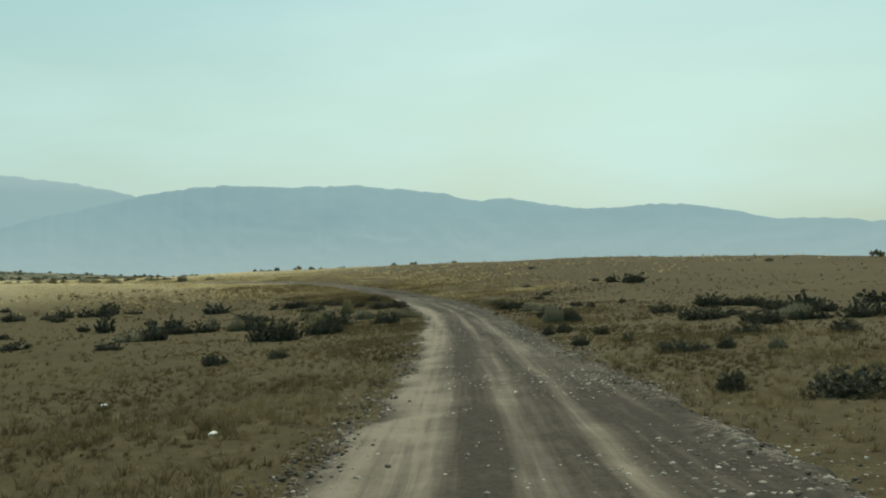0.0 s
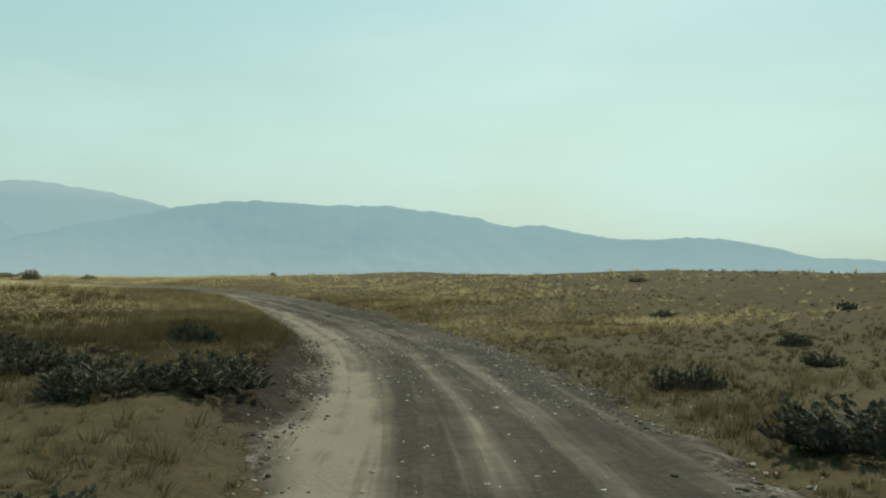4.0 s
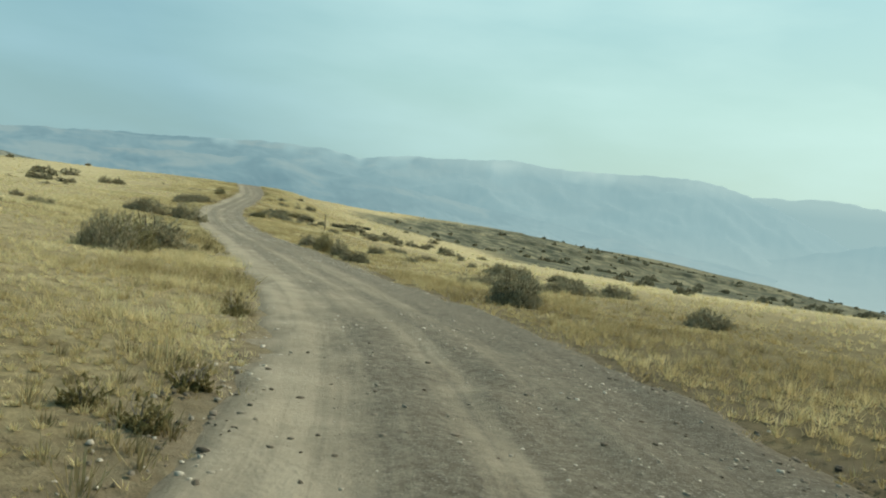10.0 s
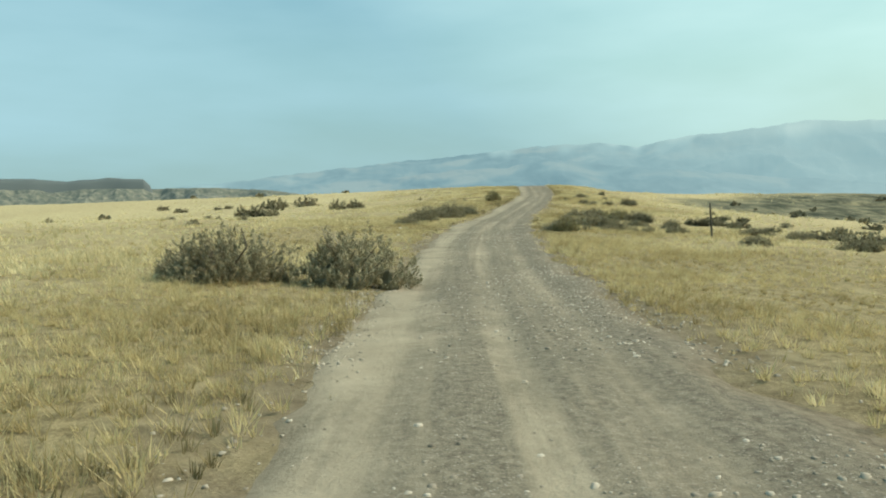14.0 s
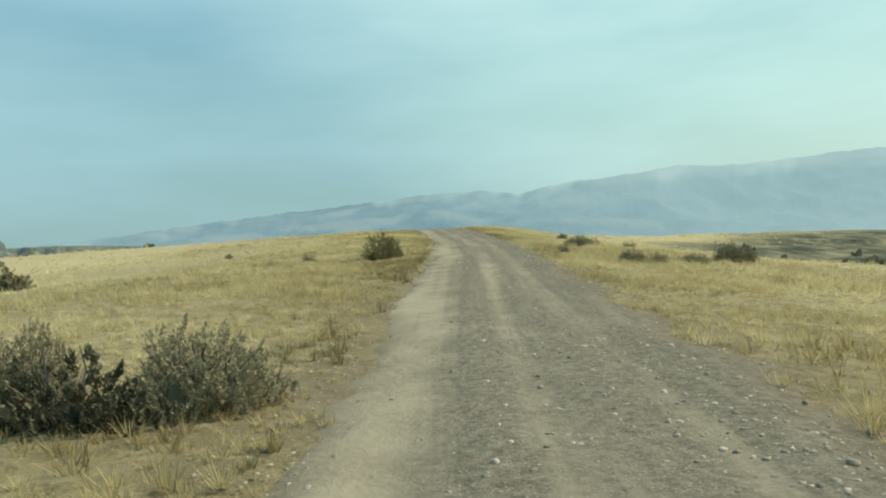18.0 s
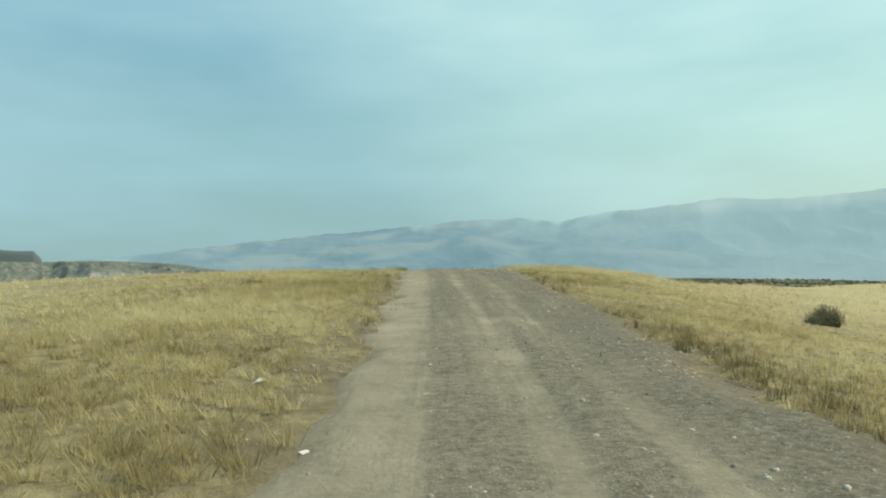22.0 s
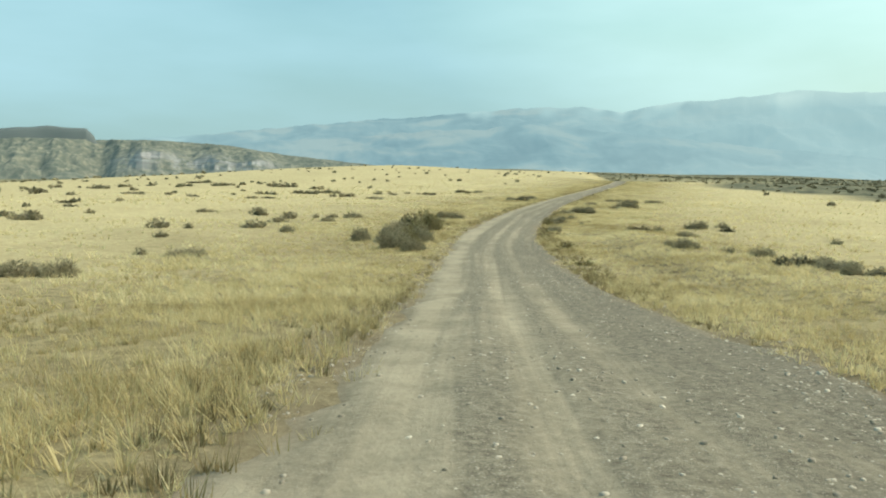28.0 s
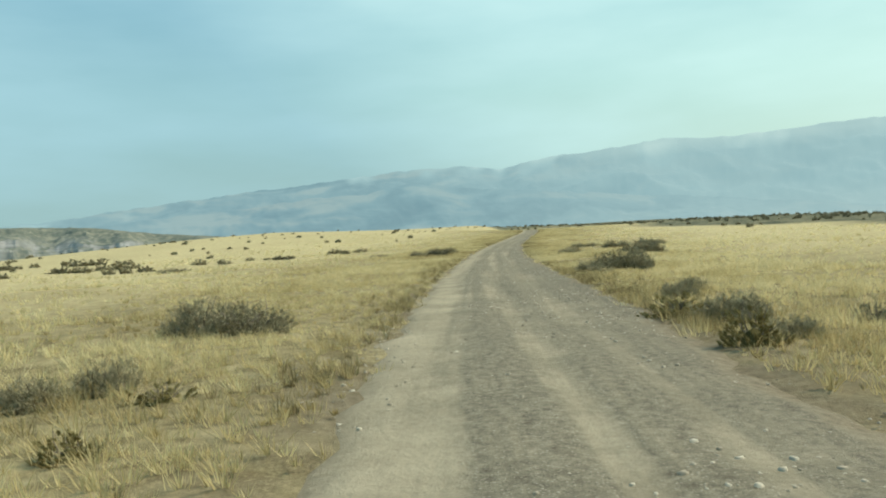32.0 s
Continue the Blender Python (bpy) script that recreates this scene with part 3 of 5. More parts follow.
def build_range(name, azs, hs, crest_r, foot_r, air, label, rough=1.0, seed=20, far=False):
    az = np.radians(np.arange(azs[0], azs[-1], 0.1))
    r = np.r_[np.linspace(foot_r, crest_r, 46), np.linspace(crest_r, crest_r + 260, 8)[1:]]
    A, R = np.meshgrid(az, r, indexing="ij")
    deg = np.degrees(A)
    X, Y = -np.sin(A) * R - 100, np.cos(A) * R + 80
    crest = np.interp(deg, azs, hs) + 5 * value_noise(deg, deg * 0, 1.1, seed + 9) + 3 * value_noise(deg, deg * 0, 0.4, seed + 10)
    crest = crest * crest_r / 4000
    base = np.interp(deg, LAND_AZ, LAND_TILT) / 57.3 * foot_r * 0.9 - 40
    t = np.clip((R - foot_r) / (crest_r - foot_r), 0, 1)
    n = 0
    for k, (sc, am) in enumerate(((330, 0.30), (150, 0.16), (66, 0.08), (30, 0.04))):
        n = n + am * (1 - 2 * np.abs(value_noise(X, Y, sc, seed + k)))
    mid = np.clip(4 * t * (1 - t), 0, 1)
    Z = base + np.maximum(crest - base, 0) * np.clip(t ** 1.2 + rough * 0.45 * n * mid, 0, 1)
    Z = np.where(R > crest_r, crest - (R - crest_r) * 0.5, Z)
    # how much painted haze glow covers the rock tones
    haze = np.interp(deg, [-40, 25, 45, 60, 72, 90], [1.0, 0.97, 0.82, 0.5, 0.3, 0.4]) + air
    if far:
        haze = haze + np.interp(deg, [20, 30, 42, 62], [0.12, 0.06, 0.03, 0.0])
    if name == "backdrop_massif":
        # smoke puffs at the crest, painted as paler glow
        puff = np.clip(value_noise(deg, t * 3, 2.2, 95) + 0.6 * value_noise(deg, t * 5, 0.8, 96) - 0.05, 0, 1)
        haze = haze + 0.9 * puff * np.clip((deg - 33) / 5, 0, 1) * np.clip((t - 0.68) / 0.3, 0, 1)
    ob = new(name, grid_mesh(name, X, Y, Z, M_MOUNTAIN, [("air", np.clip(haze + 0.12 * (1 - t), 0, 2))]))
    tagged(ob, label, "mountain", kind="structure")


build_range("backdrop_front_range", FRONT_AZ, FRONT_H, 3700, 3000, 0.0, "mountain range across the valley in painted blue haze", 0.25, 20)
build_range("backdrop_back_range", BACK_AZ, BACK_H, 4550, 4200, 0.2, "distant ridge paled by painted haze", 0.3, 40, True)
build_range("backdrop_massif", MASSIF_AZ, MASSIF_H, 4150, 3300, 0.0, "long mountain massif in painted blue haze", 0.5, 60, True)
build_range("backdrop_foothills", FOOT_AZ, FOOT_H, 3250, 2850, -0.16, "foothills below the massif in painted dark blue haze", 0.6, 80)

# ---- shrubs: place, width and height ----
SAGE_A = [(6.1, 12.2, 1.1, 0.4), (4.6, 13.2, 0.3, 0.2), (8.4, 20.7, 0.4, 0.2), (12.0, 24.5, 1.0, 0.4), (15.4, 30.0, 1.2, 0.6), (13.7, 30.5, 1.0, 0.4), (15.1, 33.0, 2.0, 0.5), (-17.3, 33.2, 1.2, 0.3), (18.6, 36.0, 1.5, 0.6), (-23.6, 44.0, 0.6, 0.3), (-29.0, 55.0, 1.7, 0.5), (-27.0, 56.0, 1.0, 0.4), (-34.7, 65.0, 0.9, 0.3), (-58.5, 102.2, 0.6, 0.3), (-64.6, 105.5, 0.7, 0.4), (-78.9, 106.2, 0.8, 0.3), (-81.1, 100.5, 2.0, 0.6), (-77.3, 115.5, 3.7, 1.2), (-78.3, 113.9, 2.0, 0.7), (-73.3, 132.0, 0.9, 0.3), (-87.9, 102.3, 2.8, 0.7), (-86.0, 118.1, 0.4, 0.3), (-86.1, 118.7, 0.7, 0.3), (-79.4, 142.5, 2.6, 0.4)]
SAGE_B = [(-93.8, 129.1, 1.0, 0.5), (-88.4, 143.9, 1.4, 0.5), (-94.2, 130.8, 0.5, 0.3), (-90.7, 139.7, 1.2, 0.4), (-90.3, 141.1, 1.8, 0.4), (-89.7, 142.9, 1.5, 0.5), (-93.7, 135.2, 0.9, 0.3), (-95.0, 132.4, 0.7, 0.3), (-93.0, 139.0, 1.5, 0.4), (-90.4, 147.5, 1.2, 0.4), (-97.3, 131.1, 1.0, 0.5), (-100.5, 124.0, 1.8, 0.5), (-95.8, 136.0, 0.7, 0.3), (-109.1, 113.4, 0.9, 0.3), (-106.4, 126.4, 1.8, 0.8), (-116.4, 116.6, 0.7, 0.3), (-111.5, 128.4, 1.9, 0.9), (-111.9, 129.5, 1.8, 1.3), (-106.2, 142.8, 1.0, 0.5), (-107.7, 149.2, 1.4, 0.5), (-124.3, 115.2, 0.5, 0.2), (-111.8, 142.8, 3.5, 0.8), (-117.1, 131.7, 1.1, 0.7), (-117.4, 132.8, 1.3, 0.7)]
SAGE_C = [(-118.9, 131.4, 0.9, 0.6), (-143.8, 118.8, 3.2, 1.1), (-129.7, 111.5, 1.1, 0.2), (-127.3, 118.8, 2.2, 0.6), (-113.3, 150.7, 1.2, 0.4), (-112.9, 151.9, 1.8, 0.4), (-141.3, 114.7, 1.0, 0.4), (-163.6, 126.5, 3.2, 1.2), (-133.6, 150.2, 0.9, 0.5), (-134.0, 155.2, 2.0, 0.7), (-141.6, 140.5, 0.5, 0.2), (-141.0, 143.4, 1.7, 1.3), (-138.9, 150.8, 0.3, 0.2), (-160.2, 140.7, 0.4, 0.2), (-144.1, 155.0, 1.5, 0.6), (-143.8, 157.9, 0.6, 0.4), (-233.8, 170.1, 2.4, 0.6), (-235.5, 168.1, 1.1, 0.4), (-236.0, 172.1, 1.7, 0.5), (-240.9, 163.9, 1.5, 0.5), (-246.1, 174.6, 1.3, 0.5), (-246.1, 175.6, 0.9, 0.5), (-240.9, 198.5, 0.7, 0.2), (-242.2, 199.2, 1.5, 0.3)]
SAGE_D = [(-243.7, 198.9, 1.2, 0.2), (-254.6, 179.2, 1.6, 0.2), (-246.7, 199.9, 0.8, 0.4), (-248.6, 199.9, 0.5, 0.2), (-251.3, 199.7, 1.1, 0.4), (-256.6, 188.8, 0.7, 0.6), (-256.9, 189.2, 1.0, 0.6), (-258.8, 188.4, 0.8, 0.8), (-259.1, 189.0, 1.2, 0.8), (-260.2, 189.8, 1.3, 0.8), (-261.7, 190.7, 1.3, 0.9), (-262.5, 189.4, 1.3, 0.7), (-263.2, 188.1, 1.0, 0.7), (-264.5, 190.3, 1.4, 0.8), (-264.1, 191.5, 1.5, 0.9), (-270.6, 178.0, 1.2, 0.5), (-270.1, 179.6, 0.6, 0.2), (-268.3, 184.9, 0.9, 0.4), (-279.1, 163.3, 1.9, 0.4), (-271.0, 183.2, 1.2, 0.5), (-267.8, 191.5, 1.4, 0.7), (-262.0, 207.2, 1.1, 0.3), (-279.8, 169.2, 2.4, 0.4), (-270.9, 193.9, 1.9, 1.1)]
SAGE_E = [(-272.2, 193.3, 1.5, 0.9), (-268.7, 202.0, 0.9, 0.5), (-266.9, 207.2, 1.2, 0.2), (-266.9, 208.5, 0.5, 0.2), (-291.5, 164.0, 1.3, 0.4), (-281.1, 185.9, 1.5, 0.3), (-267.2, 213.9, 0.8, 0.2), (-278.1, 196.6, 0.8, 0.4), (-278.3, 197.4, 0.7, 0.4), (-282.3, 189.8, 0.9, 0.3), (-291.5, 172.5, 0.7, 0.4), (-284.9, 187.2, 1.4, 0.6), (-275.8, 205.7, 0.7, 0.3), (-276.0, 207.7, 0.4, 0.3), (-277.8, 206.8, 1.0, 0.5), (-286.1, 192.6, 1.3, 0.5), (-283.0, 199.7, 2.0, 0.6), (-294.9, 181.4, 1.5, 0.3), (-281.3, 208.7, 0.9, 0.4), (-301.8, 170.0, 1.5, 0.3), (-282.5, 210.3, 0.7, 0.2), (-294.1, 217.4, 2.4, 0.8), (-292.4, 214.7, 1.1, 0.4), (-367.0, 158.7, 2.0, 0.6)]
SAGE_F = [(-335.6, 206.1, 2.7, 0.4), (-314.3, 229.1, 1.6, 0.5), (-325.4, 241.5, 2.0, 0.6), (-329.2, 241.0, 2.1, 0.4), (-336.2, 223.8, 1.6, 0.3), (-324.8, 245.2, 2.3, 0.4), (-363.1, 204.4, 4.8, 0.7), (-355.0, 214.1, 1.4, 0.4), (-335.7, 229.7, 2.6, 0.7), (-356.7, 219.0, 0.9, 0.3), (-355.2, 220.2, 2.6, 0.4), (-367.4, 231.5, 1.4, 0.5), (-371.1, 235.5, 2.2, 0.6), (-498.3, 186.9, 7.8, 0.9), (-417.4, 203.5, 7.1, 1.4), (-25.7, 54.7, 1.1, 0.4), (-25.2, 57.8, 3.4, 0.7), (-24.2, 59.4, 1.4, 0.9), (-22.6, 60.0, 1.1, 0.3), (-21.4, 48.7, 0.7, 0.5), (-19.7, 47.7, 1.3, 1.0), (-13.7, 36.7, 2.2, 0.6), (-14.0, 41.4, 2.0, 0.5), (-18.6, 52.2, 0.8, 0.4)]
SAGE_G = [(-15.8, 47.9, 1.2, 0.7), (-12.7, 42.6, 1.5, 0.5), (-13.6, 48.3, 0.7, 0.6), (-16.7, 59.9, 1.6, 0.8), (-12.6, 51.9, 1.3, 0.5), (-10.8, 42.9, 0.8, 0.6), (-9.9, 42.5, 1.1, 0.7), (-11.0, 49.8, 1.1, 0.4), (-8.2, 39.2, 0.5, 0.3), (-11.0, 60.0, 1.9, 0.5), (-12.4, 59.8, 0.5, 0.2), (-7.8, 49.0, 1.2, 0.5), (-9.0, 57.4, 1.4, 0.4), (-8.8, 61.2, 0.8, 0.3), (-7.7, 60.1, 1.3, 0.3), (-6.3, 53.4, 1.1, 0.8), (-4.8, 49.1, 1.2, 0.6), (-5.6, 43.1, 1.6, 0.8), (-7.1, 49.9, 1.2, 0.6), (-6.1, 58.1, 1.1, 0.4), (-5.3, 62.6, 0.9, 0.5), (-4.3, 56.4, 1.4, 0.5), (-3.2, 57.0, 1.3, 0.5), (-2.3, 50.8, 0.9, 0.4)]
SAGE_H = [(-4.8, 23.8, 0.3, 0.2), (-6.3, 22.5, 0.7, 0.2), (-13.3, 32.3, 1.0, 0.2), (10.5, 97.7, 1.1, 0.4), (8.1, 79.1, 0.9, 0.3), (14.2, 77.2, 0.7, 0.2), (14.9, 72.5, 1.2, 0.7), (15.8, 68.1, 2.1, 0.9), (8.3, 66.5, 0.8, 0.3), (7.3, 62.5, 0.7, 0.3), (4.1, 60.1, 0.9, 0.4), (4.7, 54.7, 1.7, 0.7), (5.5, 50.2, 1.2, 0.5), (8.1, 49.7, 0.7, 0.3), (8.5, 47.2, 0.5, 0.2), (10.8, 49.6, 0.4, 0.2), (5.7, 38.9, 1.9, 0.6), (4.0, 31.4, 0.4, 0.2), (4.7, 32.1, 0.6, 0.4), (4.2, 25.2, 0.4, 0.2), (5.7, 29.8, 0.3, 0.2), (10.6, 39.7, 1.1, 0.5), (10.4, 35.6, 0.5, 0.3), (13.4, 40.4, 1.4, 0.7)]
SAGE_I = [(14.5, 40.1, 0.6, 0.3), (14.8, 39.4, 0.9, 0.6), (11.0, 34.2, 1.5, 0.5), (12.5, 35.3, 0.7, 0.3), (12.0, 32.0, 0.8, 0.4), (11.9, 30.2, 1.3, 0.5), (14.8, 36.2, 1.4, 0.5), (15.9, 36.3, 1.4, 0.7), (13.4, 32.1, 1.0, 0.4), (13.2, 30.5, 0.6, 0.4), (9.7, 26.2, 0.9, 0.3), (6.2, 21.2, 1.0, 0.4), (7.4, 21.5, 0.4, 0.2), (5.7, 25.4, 0.3, 0.2), (-42.0, 118.5, 5.0, 0.4), (-33.0, 116.1, 1.1, 0.5), (-3.0, 42.9, 1.2, 0.7), (-2.3, 49.1, 1.5, 0.5), (5.6, 42.3, 1.3, 0.7), (5.2, 38.9, 1.1, 0.9), (-41.0, 102.5, 1.1, 0.9), (-41.7, 103.2, 1.4, 0.9), (-45.1, 104.7, 2.2, 1.0), (-145.5, 128.3, 3.3, 1.2)]
SAGE_J = [(-65.1, 105.0, 0.9, 0.4), (-179.6, 111.6, 1.9, 0.6), (-179.4, 117.2, 2.1, 0.5), (-172.9, 172.8, 0.9, 0.6), (-105.6, 140.0, 1.2, 0.5), (-85.1, 133.1, 1.1, 0.3), (-106.3, 147.6, 1.0, 0.6), (-83.3, 135.8, 1.3, 0.5), (-107.5, 152.7, 0.9, 0.4), (-88.1, 140.7, 1.2, 0.6), (-83.2, 138.9, 1.1, 0.4), (-122.2, 165.6, 0.8, 0.3), (-87.7, 144.9, 1.2, 0.5), (-107.7, 160.3, 1.5, 0.5), (-87.0, 147.1, 1.4, 0.6), (-71.0, 137.0, 0.7, 0.3), (-83.7, 149.4, 0.8, 0.2), (-53.4, 115.2, 0.8, 0.7), (-50.5, 114.5, 0.8, 0.8), (-48.1, 113.9, 1.0, 0.5), (-58.9, 117.3, 0.6, 0.3), (-60.7, 122.6, 1.0, 0.5), (-51.9, 119.3, 0.6, 0.2), (-57.3, 124.0, 1.0, 0.4)]
SAGE_K = [(-54.5, 125.0, 0.6, 0.4), (-64.8, 134.4, 0.7, 0.3), (-66.5, 137.7, 0.9, 0.3), (-48.9, 121.6, 0.6, 0.3), (-46.1, 119.9, 0.9, 0.6), (-46.2, 120.9, 0.9, 0.6), (-43.2, 119.0, 0.6, 0.3), (-46.9, 124.1, 0.9, 0.5), (-41.4, 114.3, 0.5, 0.2), (-35.5, 111.4, 1.3, 1.0), (-57.8, 116.9, 1.4, 0.6), (-55.4, 116.3, 1.0, 0.9), (-92.8, 102.9, 2.8, 0.9), (-165.2, 123.1, 3.5, 1.0), (-192.6, 108.7, 2.0, 0.8), (-93.9, 144.7, 1.2, 0.5), (-96.9, 143.1, 0.8, 0.3), (-108.4, 146.2, 1.4, 0.6), (-99.2, 133.7, 2.3, 0.8), (-68.7, 129.5, 1.2, 0.5), (-43.3, 121.3, 1.4, 0.5), (-41.1, 121.6, 1.3, 0.5), (-133.3, 150.9, 1.0, 0.3), (-133.2, 152.7, 1.1, 0.4)]
SAGE_L = [(-110.0, 143.0, 1.1, 0.5), (-115.2, 142.0, 1.5, 0.7), (-114.2, 139.8, 0.7, 0.6), (-106.4, 136.4, 0.7, 0.4), (-93.3, 129.3, 0.9, 0.6), (-94.5, 132.4, 1.1, 0.4), (-94.3, 133.2, 0.6, 0.3), (-109.2, 148.2, 1.6, 0.5), (-94.1, 133.9, 0.6, 0.2), (-126.4, 159.8, 0.9, 0.3), (-115.3, 153.4, 0.6, 0.2), (-106.4, 135.6, 1.0, 0.5), (-113.0, 140.3, 1.7, 0.6), (-285.7, 167.5, 2.0, 0.5), (-283.2, 169.5, 1.5, 0.6), (-334.8, 166.5, 1.1, 0.4), (-310.9, 168.8, 1.9, 0.3), (-316.7, 173.3, 0.8, 0.5), (-265.2, 178.1, 0.7, 0.2), (-256.4, 177.4, 0.3, 0.2), (-339.1, 181.3, 1.5, 0.3), (-344.2, 178.3, 1.5, 0.3), (-289.3, 185.2, 1.3, 0.7), (-286.5, 189.6, 0.5, 0.2)]
SAGE_M = [(-286.8, 191.0, 0.9, 0.3), (-346.5, 203.0, 2.1, 0.7), (-350.8, 205.8, 1.5, 0.5), (-356.6, 211.7, 1.5, 0.6), (-360.2, 214.8, 0.8, 0.4), (-359.7, 217.7, 1.2, 0.4), (-336.0, 190.1, 4.0, 0.3), (-352.2, 192.6, 3.6, 0.5), (-357.0, 199.5, 5.0, 0.6), (-390.9, 207.1, 3.6, 0.7), (-440.2, 190.5, 5.0, 0.9), (-435.5, 182.1, 3.5, 0.9), (-475.7, 173.3, 2.8, 1.1), (-422.4, 163.6, 5.0, 0.8), (-473.7, 165.7, 4.2, 1.0), (-511.4, 143.4, 5.0, 1.0), (-344.6, 173.8, 3.4, 0.3), (-373.5, 232.5, 1.6, 0.6), (-327.5, 224.7, 3.2, 0.5), (-305.4, 227.3, 1.1, 0.3), (-310.2, 231.9, 2.1, 0.9), (-270.3, 213.9, 1.3, 0.6), (-271.0, 216.5, 0.8, 0.2), (-252.4, 199.6, 0.5, 0.2)]
SAGE_N = [(-243.3, 199.6, 1.0, 0.4), (-258.6, 214.9, 0.6, 0.2), (-240.6, 199.3, 0.6, 0.2), (-6.9, 33.5, 1.8, 0.9), (-5.4, 37.8, 1.4, 0.75), (-6.7, 43.0, 1.7, 0.7)]
SAGE = SAGE_A + SAGE_B + SAGE_C + SAGE_D + SAGE_E + SAGE_F + SAGE_G + SAGE_H + SAGE_I + SAGE_J + SAGE_K + SAGE_L + SAGE_M + SAGE_N
FIELD_STONES = [(-96.9, 122.7, 0.20), (-92.4, 121.5, 0.16), (-92.0, 121.3, 0.14), (-109.4, 121.1, 0.23), (-111.8, 120.4, 0.25), (-164.2, 155.0, 0.15), (-161.3, 154.9, 0.12), (-262.5, 191.3, 0.15), (-3.4, 43.8, 0.20), (-1.9, 43.0, 0.14), (-1.6, 43.8, 0.10), (-22.2, 95.9, 0.07), (-133.3, 139.1, 0.07), (-6.4, 15.4, 0.15), (-3.0, 10.6, 0.13), (-56.4, 109.4, 0.11)]
WEEDS = [(-20.8, 95.6, 0.5, 0.4), (-19.1, 94.8, 0.6, 0.4), (-21.8, 97.1, 0.5, 0.3), (-19.6, 94.6, 0.5, 0.3), (-17.9, 93.4, 0.4, 0.2), (-26.3, 99.7, 0.6, 0.4), (-30.9, 102.0, 0.5, 0.5), (-25.1, 99.0, 0.6, 0.3), (-25.7, 98.6, 0.5, 0.2), (-36.3, 104.2, 0.7, 0.4), (-184.3, 158.2, 0.8, 0.3), (-46.3, 107.1, 0.4, 0.1), (-47.6, 107.6, 0.4, 0.1), (-1.1, 49.7, 0.4, 0.4), (-275.1, 196.9, 0.7, 0.3), (-277.2, 197.9, 0.8, 0.4), (-279.0, 205.9, 1.6, 0.7), (-270.2, 201.6, 1.3, 0.5), (-267.6, 200.8, 1.0, 0.3), (-264.8, 199.4, 0.7, 0.2), (-263.8, 199.1, 0.7, 0.2), (-262.6, 198.7, 0.7, 0.2), (-268.9, 199.5, 0.6, 0.3), (-276.1, 203.7, 1.1, 0.8), (-256.7, 196.7, 1.4, 0.6), (-248.3, 193.2, 1.1, 0.5), (-215.3, 173.9, 1.1, 0.6), (-206.4, 170.7, 0.9, 0.4), (-202.2, 168.2, 0.7, 0.3)]


# ---- helpers for things ----
def part(name, me, mat, parent, label=""):
    if mat is not None and not me.materials:
        me.materials.append(mat)
    ob = new(name, me)
    ob.parent = parent
    return tagged(ob, label)


def soup(name, verts, faces, mat=None, smooth=False):
    me = bpy.data.meshes.new(name)
    me.from_pydata([tuple(v) for v in verts], [], faces)
    if smooth:
        me.polygons.foreach_set("use_smooth", np.ones(len(me.polygons), bool))
    me.update()
    if mat is not None:
        me.materials.append(mat)
    return me


def tri_mesh(name, V, mat, attrs=()):
    """A mesh of loose triangles from an array (n, 3, 3)."""
    n = len(V)
    me = bpy.data.meshes.new(name)
    me.vertices.add(3 * n)
    me.vertices.foreach_set("co", np.ascontiguousarray(V, np.float32).ravel())
    me.loops.add(3 * n)
    me.loops.foreach_set("vertex_index", np.arange(3 * n))
    me.polygons.add(n)
    me.polygons.foreach_set("loop_start", np.arange(0, 3 * n, 3))
    me.polygons.foreach_set("loop_total", np.full(n, 3))
    me.update(calc_edges=True)
    for key, val in attrs:
        a = me.attributes.new(key, "FLOAT", "FACE")
        a.data.foreach_set("value", np.ravel(val).astype(np.float32))
    me.materials.append(mat)
    return me


def mat_leaf(name, stops, through_light=0.0, key=None):
    m, nt, b = material(name, 0.85)
    g = nt.nodes.new("ShaderNodeNewGeometry")
    o = nt.nodes.new("ShaderNodeObjectInfo")
    v = nt.nodes.new("ShaderNodeMath")
    v.operation = "MULTIPLY_ADD"
    nt.links.new(o.outputs["Random"], v.inputs[0])
    v.inputs[1].default_value = 0.35
    nt.links.new(range_node(nt, g.outputs["Random Per Island"], 0, 1, 0.0, 0.65), v.inputs[2])
    if key:
        nt.links.new(attr(nt, key), v.inputs[2])
        v.inputs[1].default_value = 0.0 if key == "tuft" else 0.16
    col = ramp_node(nt, v.outputs[0], stops)
    nt.links.new(col, b.inputs["Base Color"])
    if through_light:
        t = nt.nodes.new("ShaderNodeBsdfTranslucent")
        nt.links.new(col, t.inputs["Color"])
        x = nt.nodes.new("ShaderNodeMixShader")
        x.inputs[0].default_value = through_light
        nt.links.new(b.outputs[0], x.inputs[1])
        nt.links.new(t.outputs[0], x.inputs[2])
        nt.links.new(x.outputs[0], nt.nodes["Material Output"].inputs["Surface"])
    return m


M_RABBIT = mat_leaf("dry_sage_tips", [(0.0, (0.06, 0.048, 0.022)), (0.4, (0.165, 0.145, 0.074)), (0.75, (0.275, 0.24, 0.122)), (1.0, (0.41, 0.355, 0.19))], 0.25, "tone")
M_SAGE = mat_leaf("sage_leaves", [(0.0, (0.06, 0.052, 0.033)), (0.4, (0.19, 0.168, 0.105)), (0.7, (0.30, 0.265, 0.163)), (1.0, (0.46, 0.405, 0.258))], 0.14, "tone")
# shaded copy of the sage leaves: backlit darkness put into the colour
M_SAGE_SHADED = mat_leaf("shaded_sage_leaves", [(0.0, (0.022, 0.022, 0.015)), (0.4, (0.062, 0.060, 0.040)), (0.7, (0.105, 0.098, 0.062)), (1.0, (0.18, 0.165, 0.105))], 0.08, "tone")
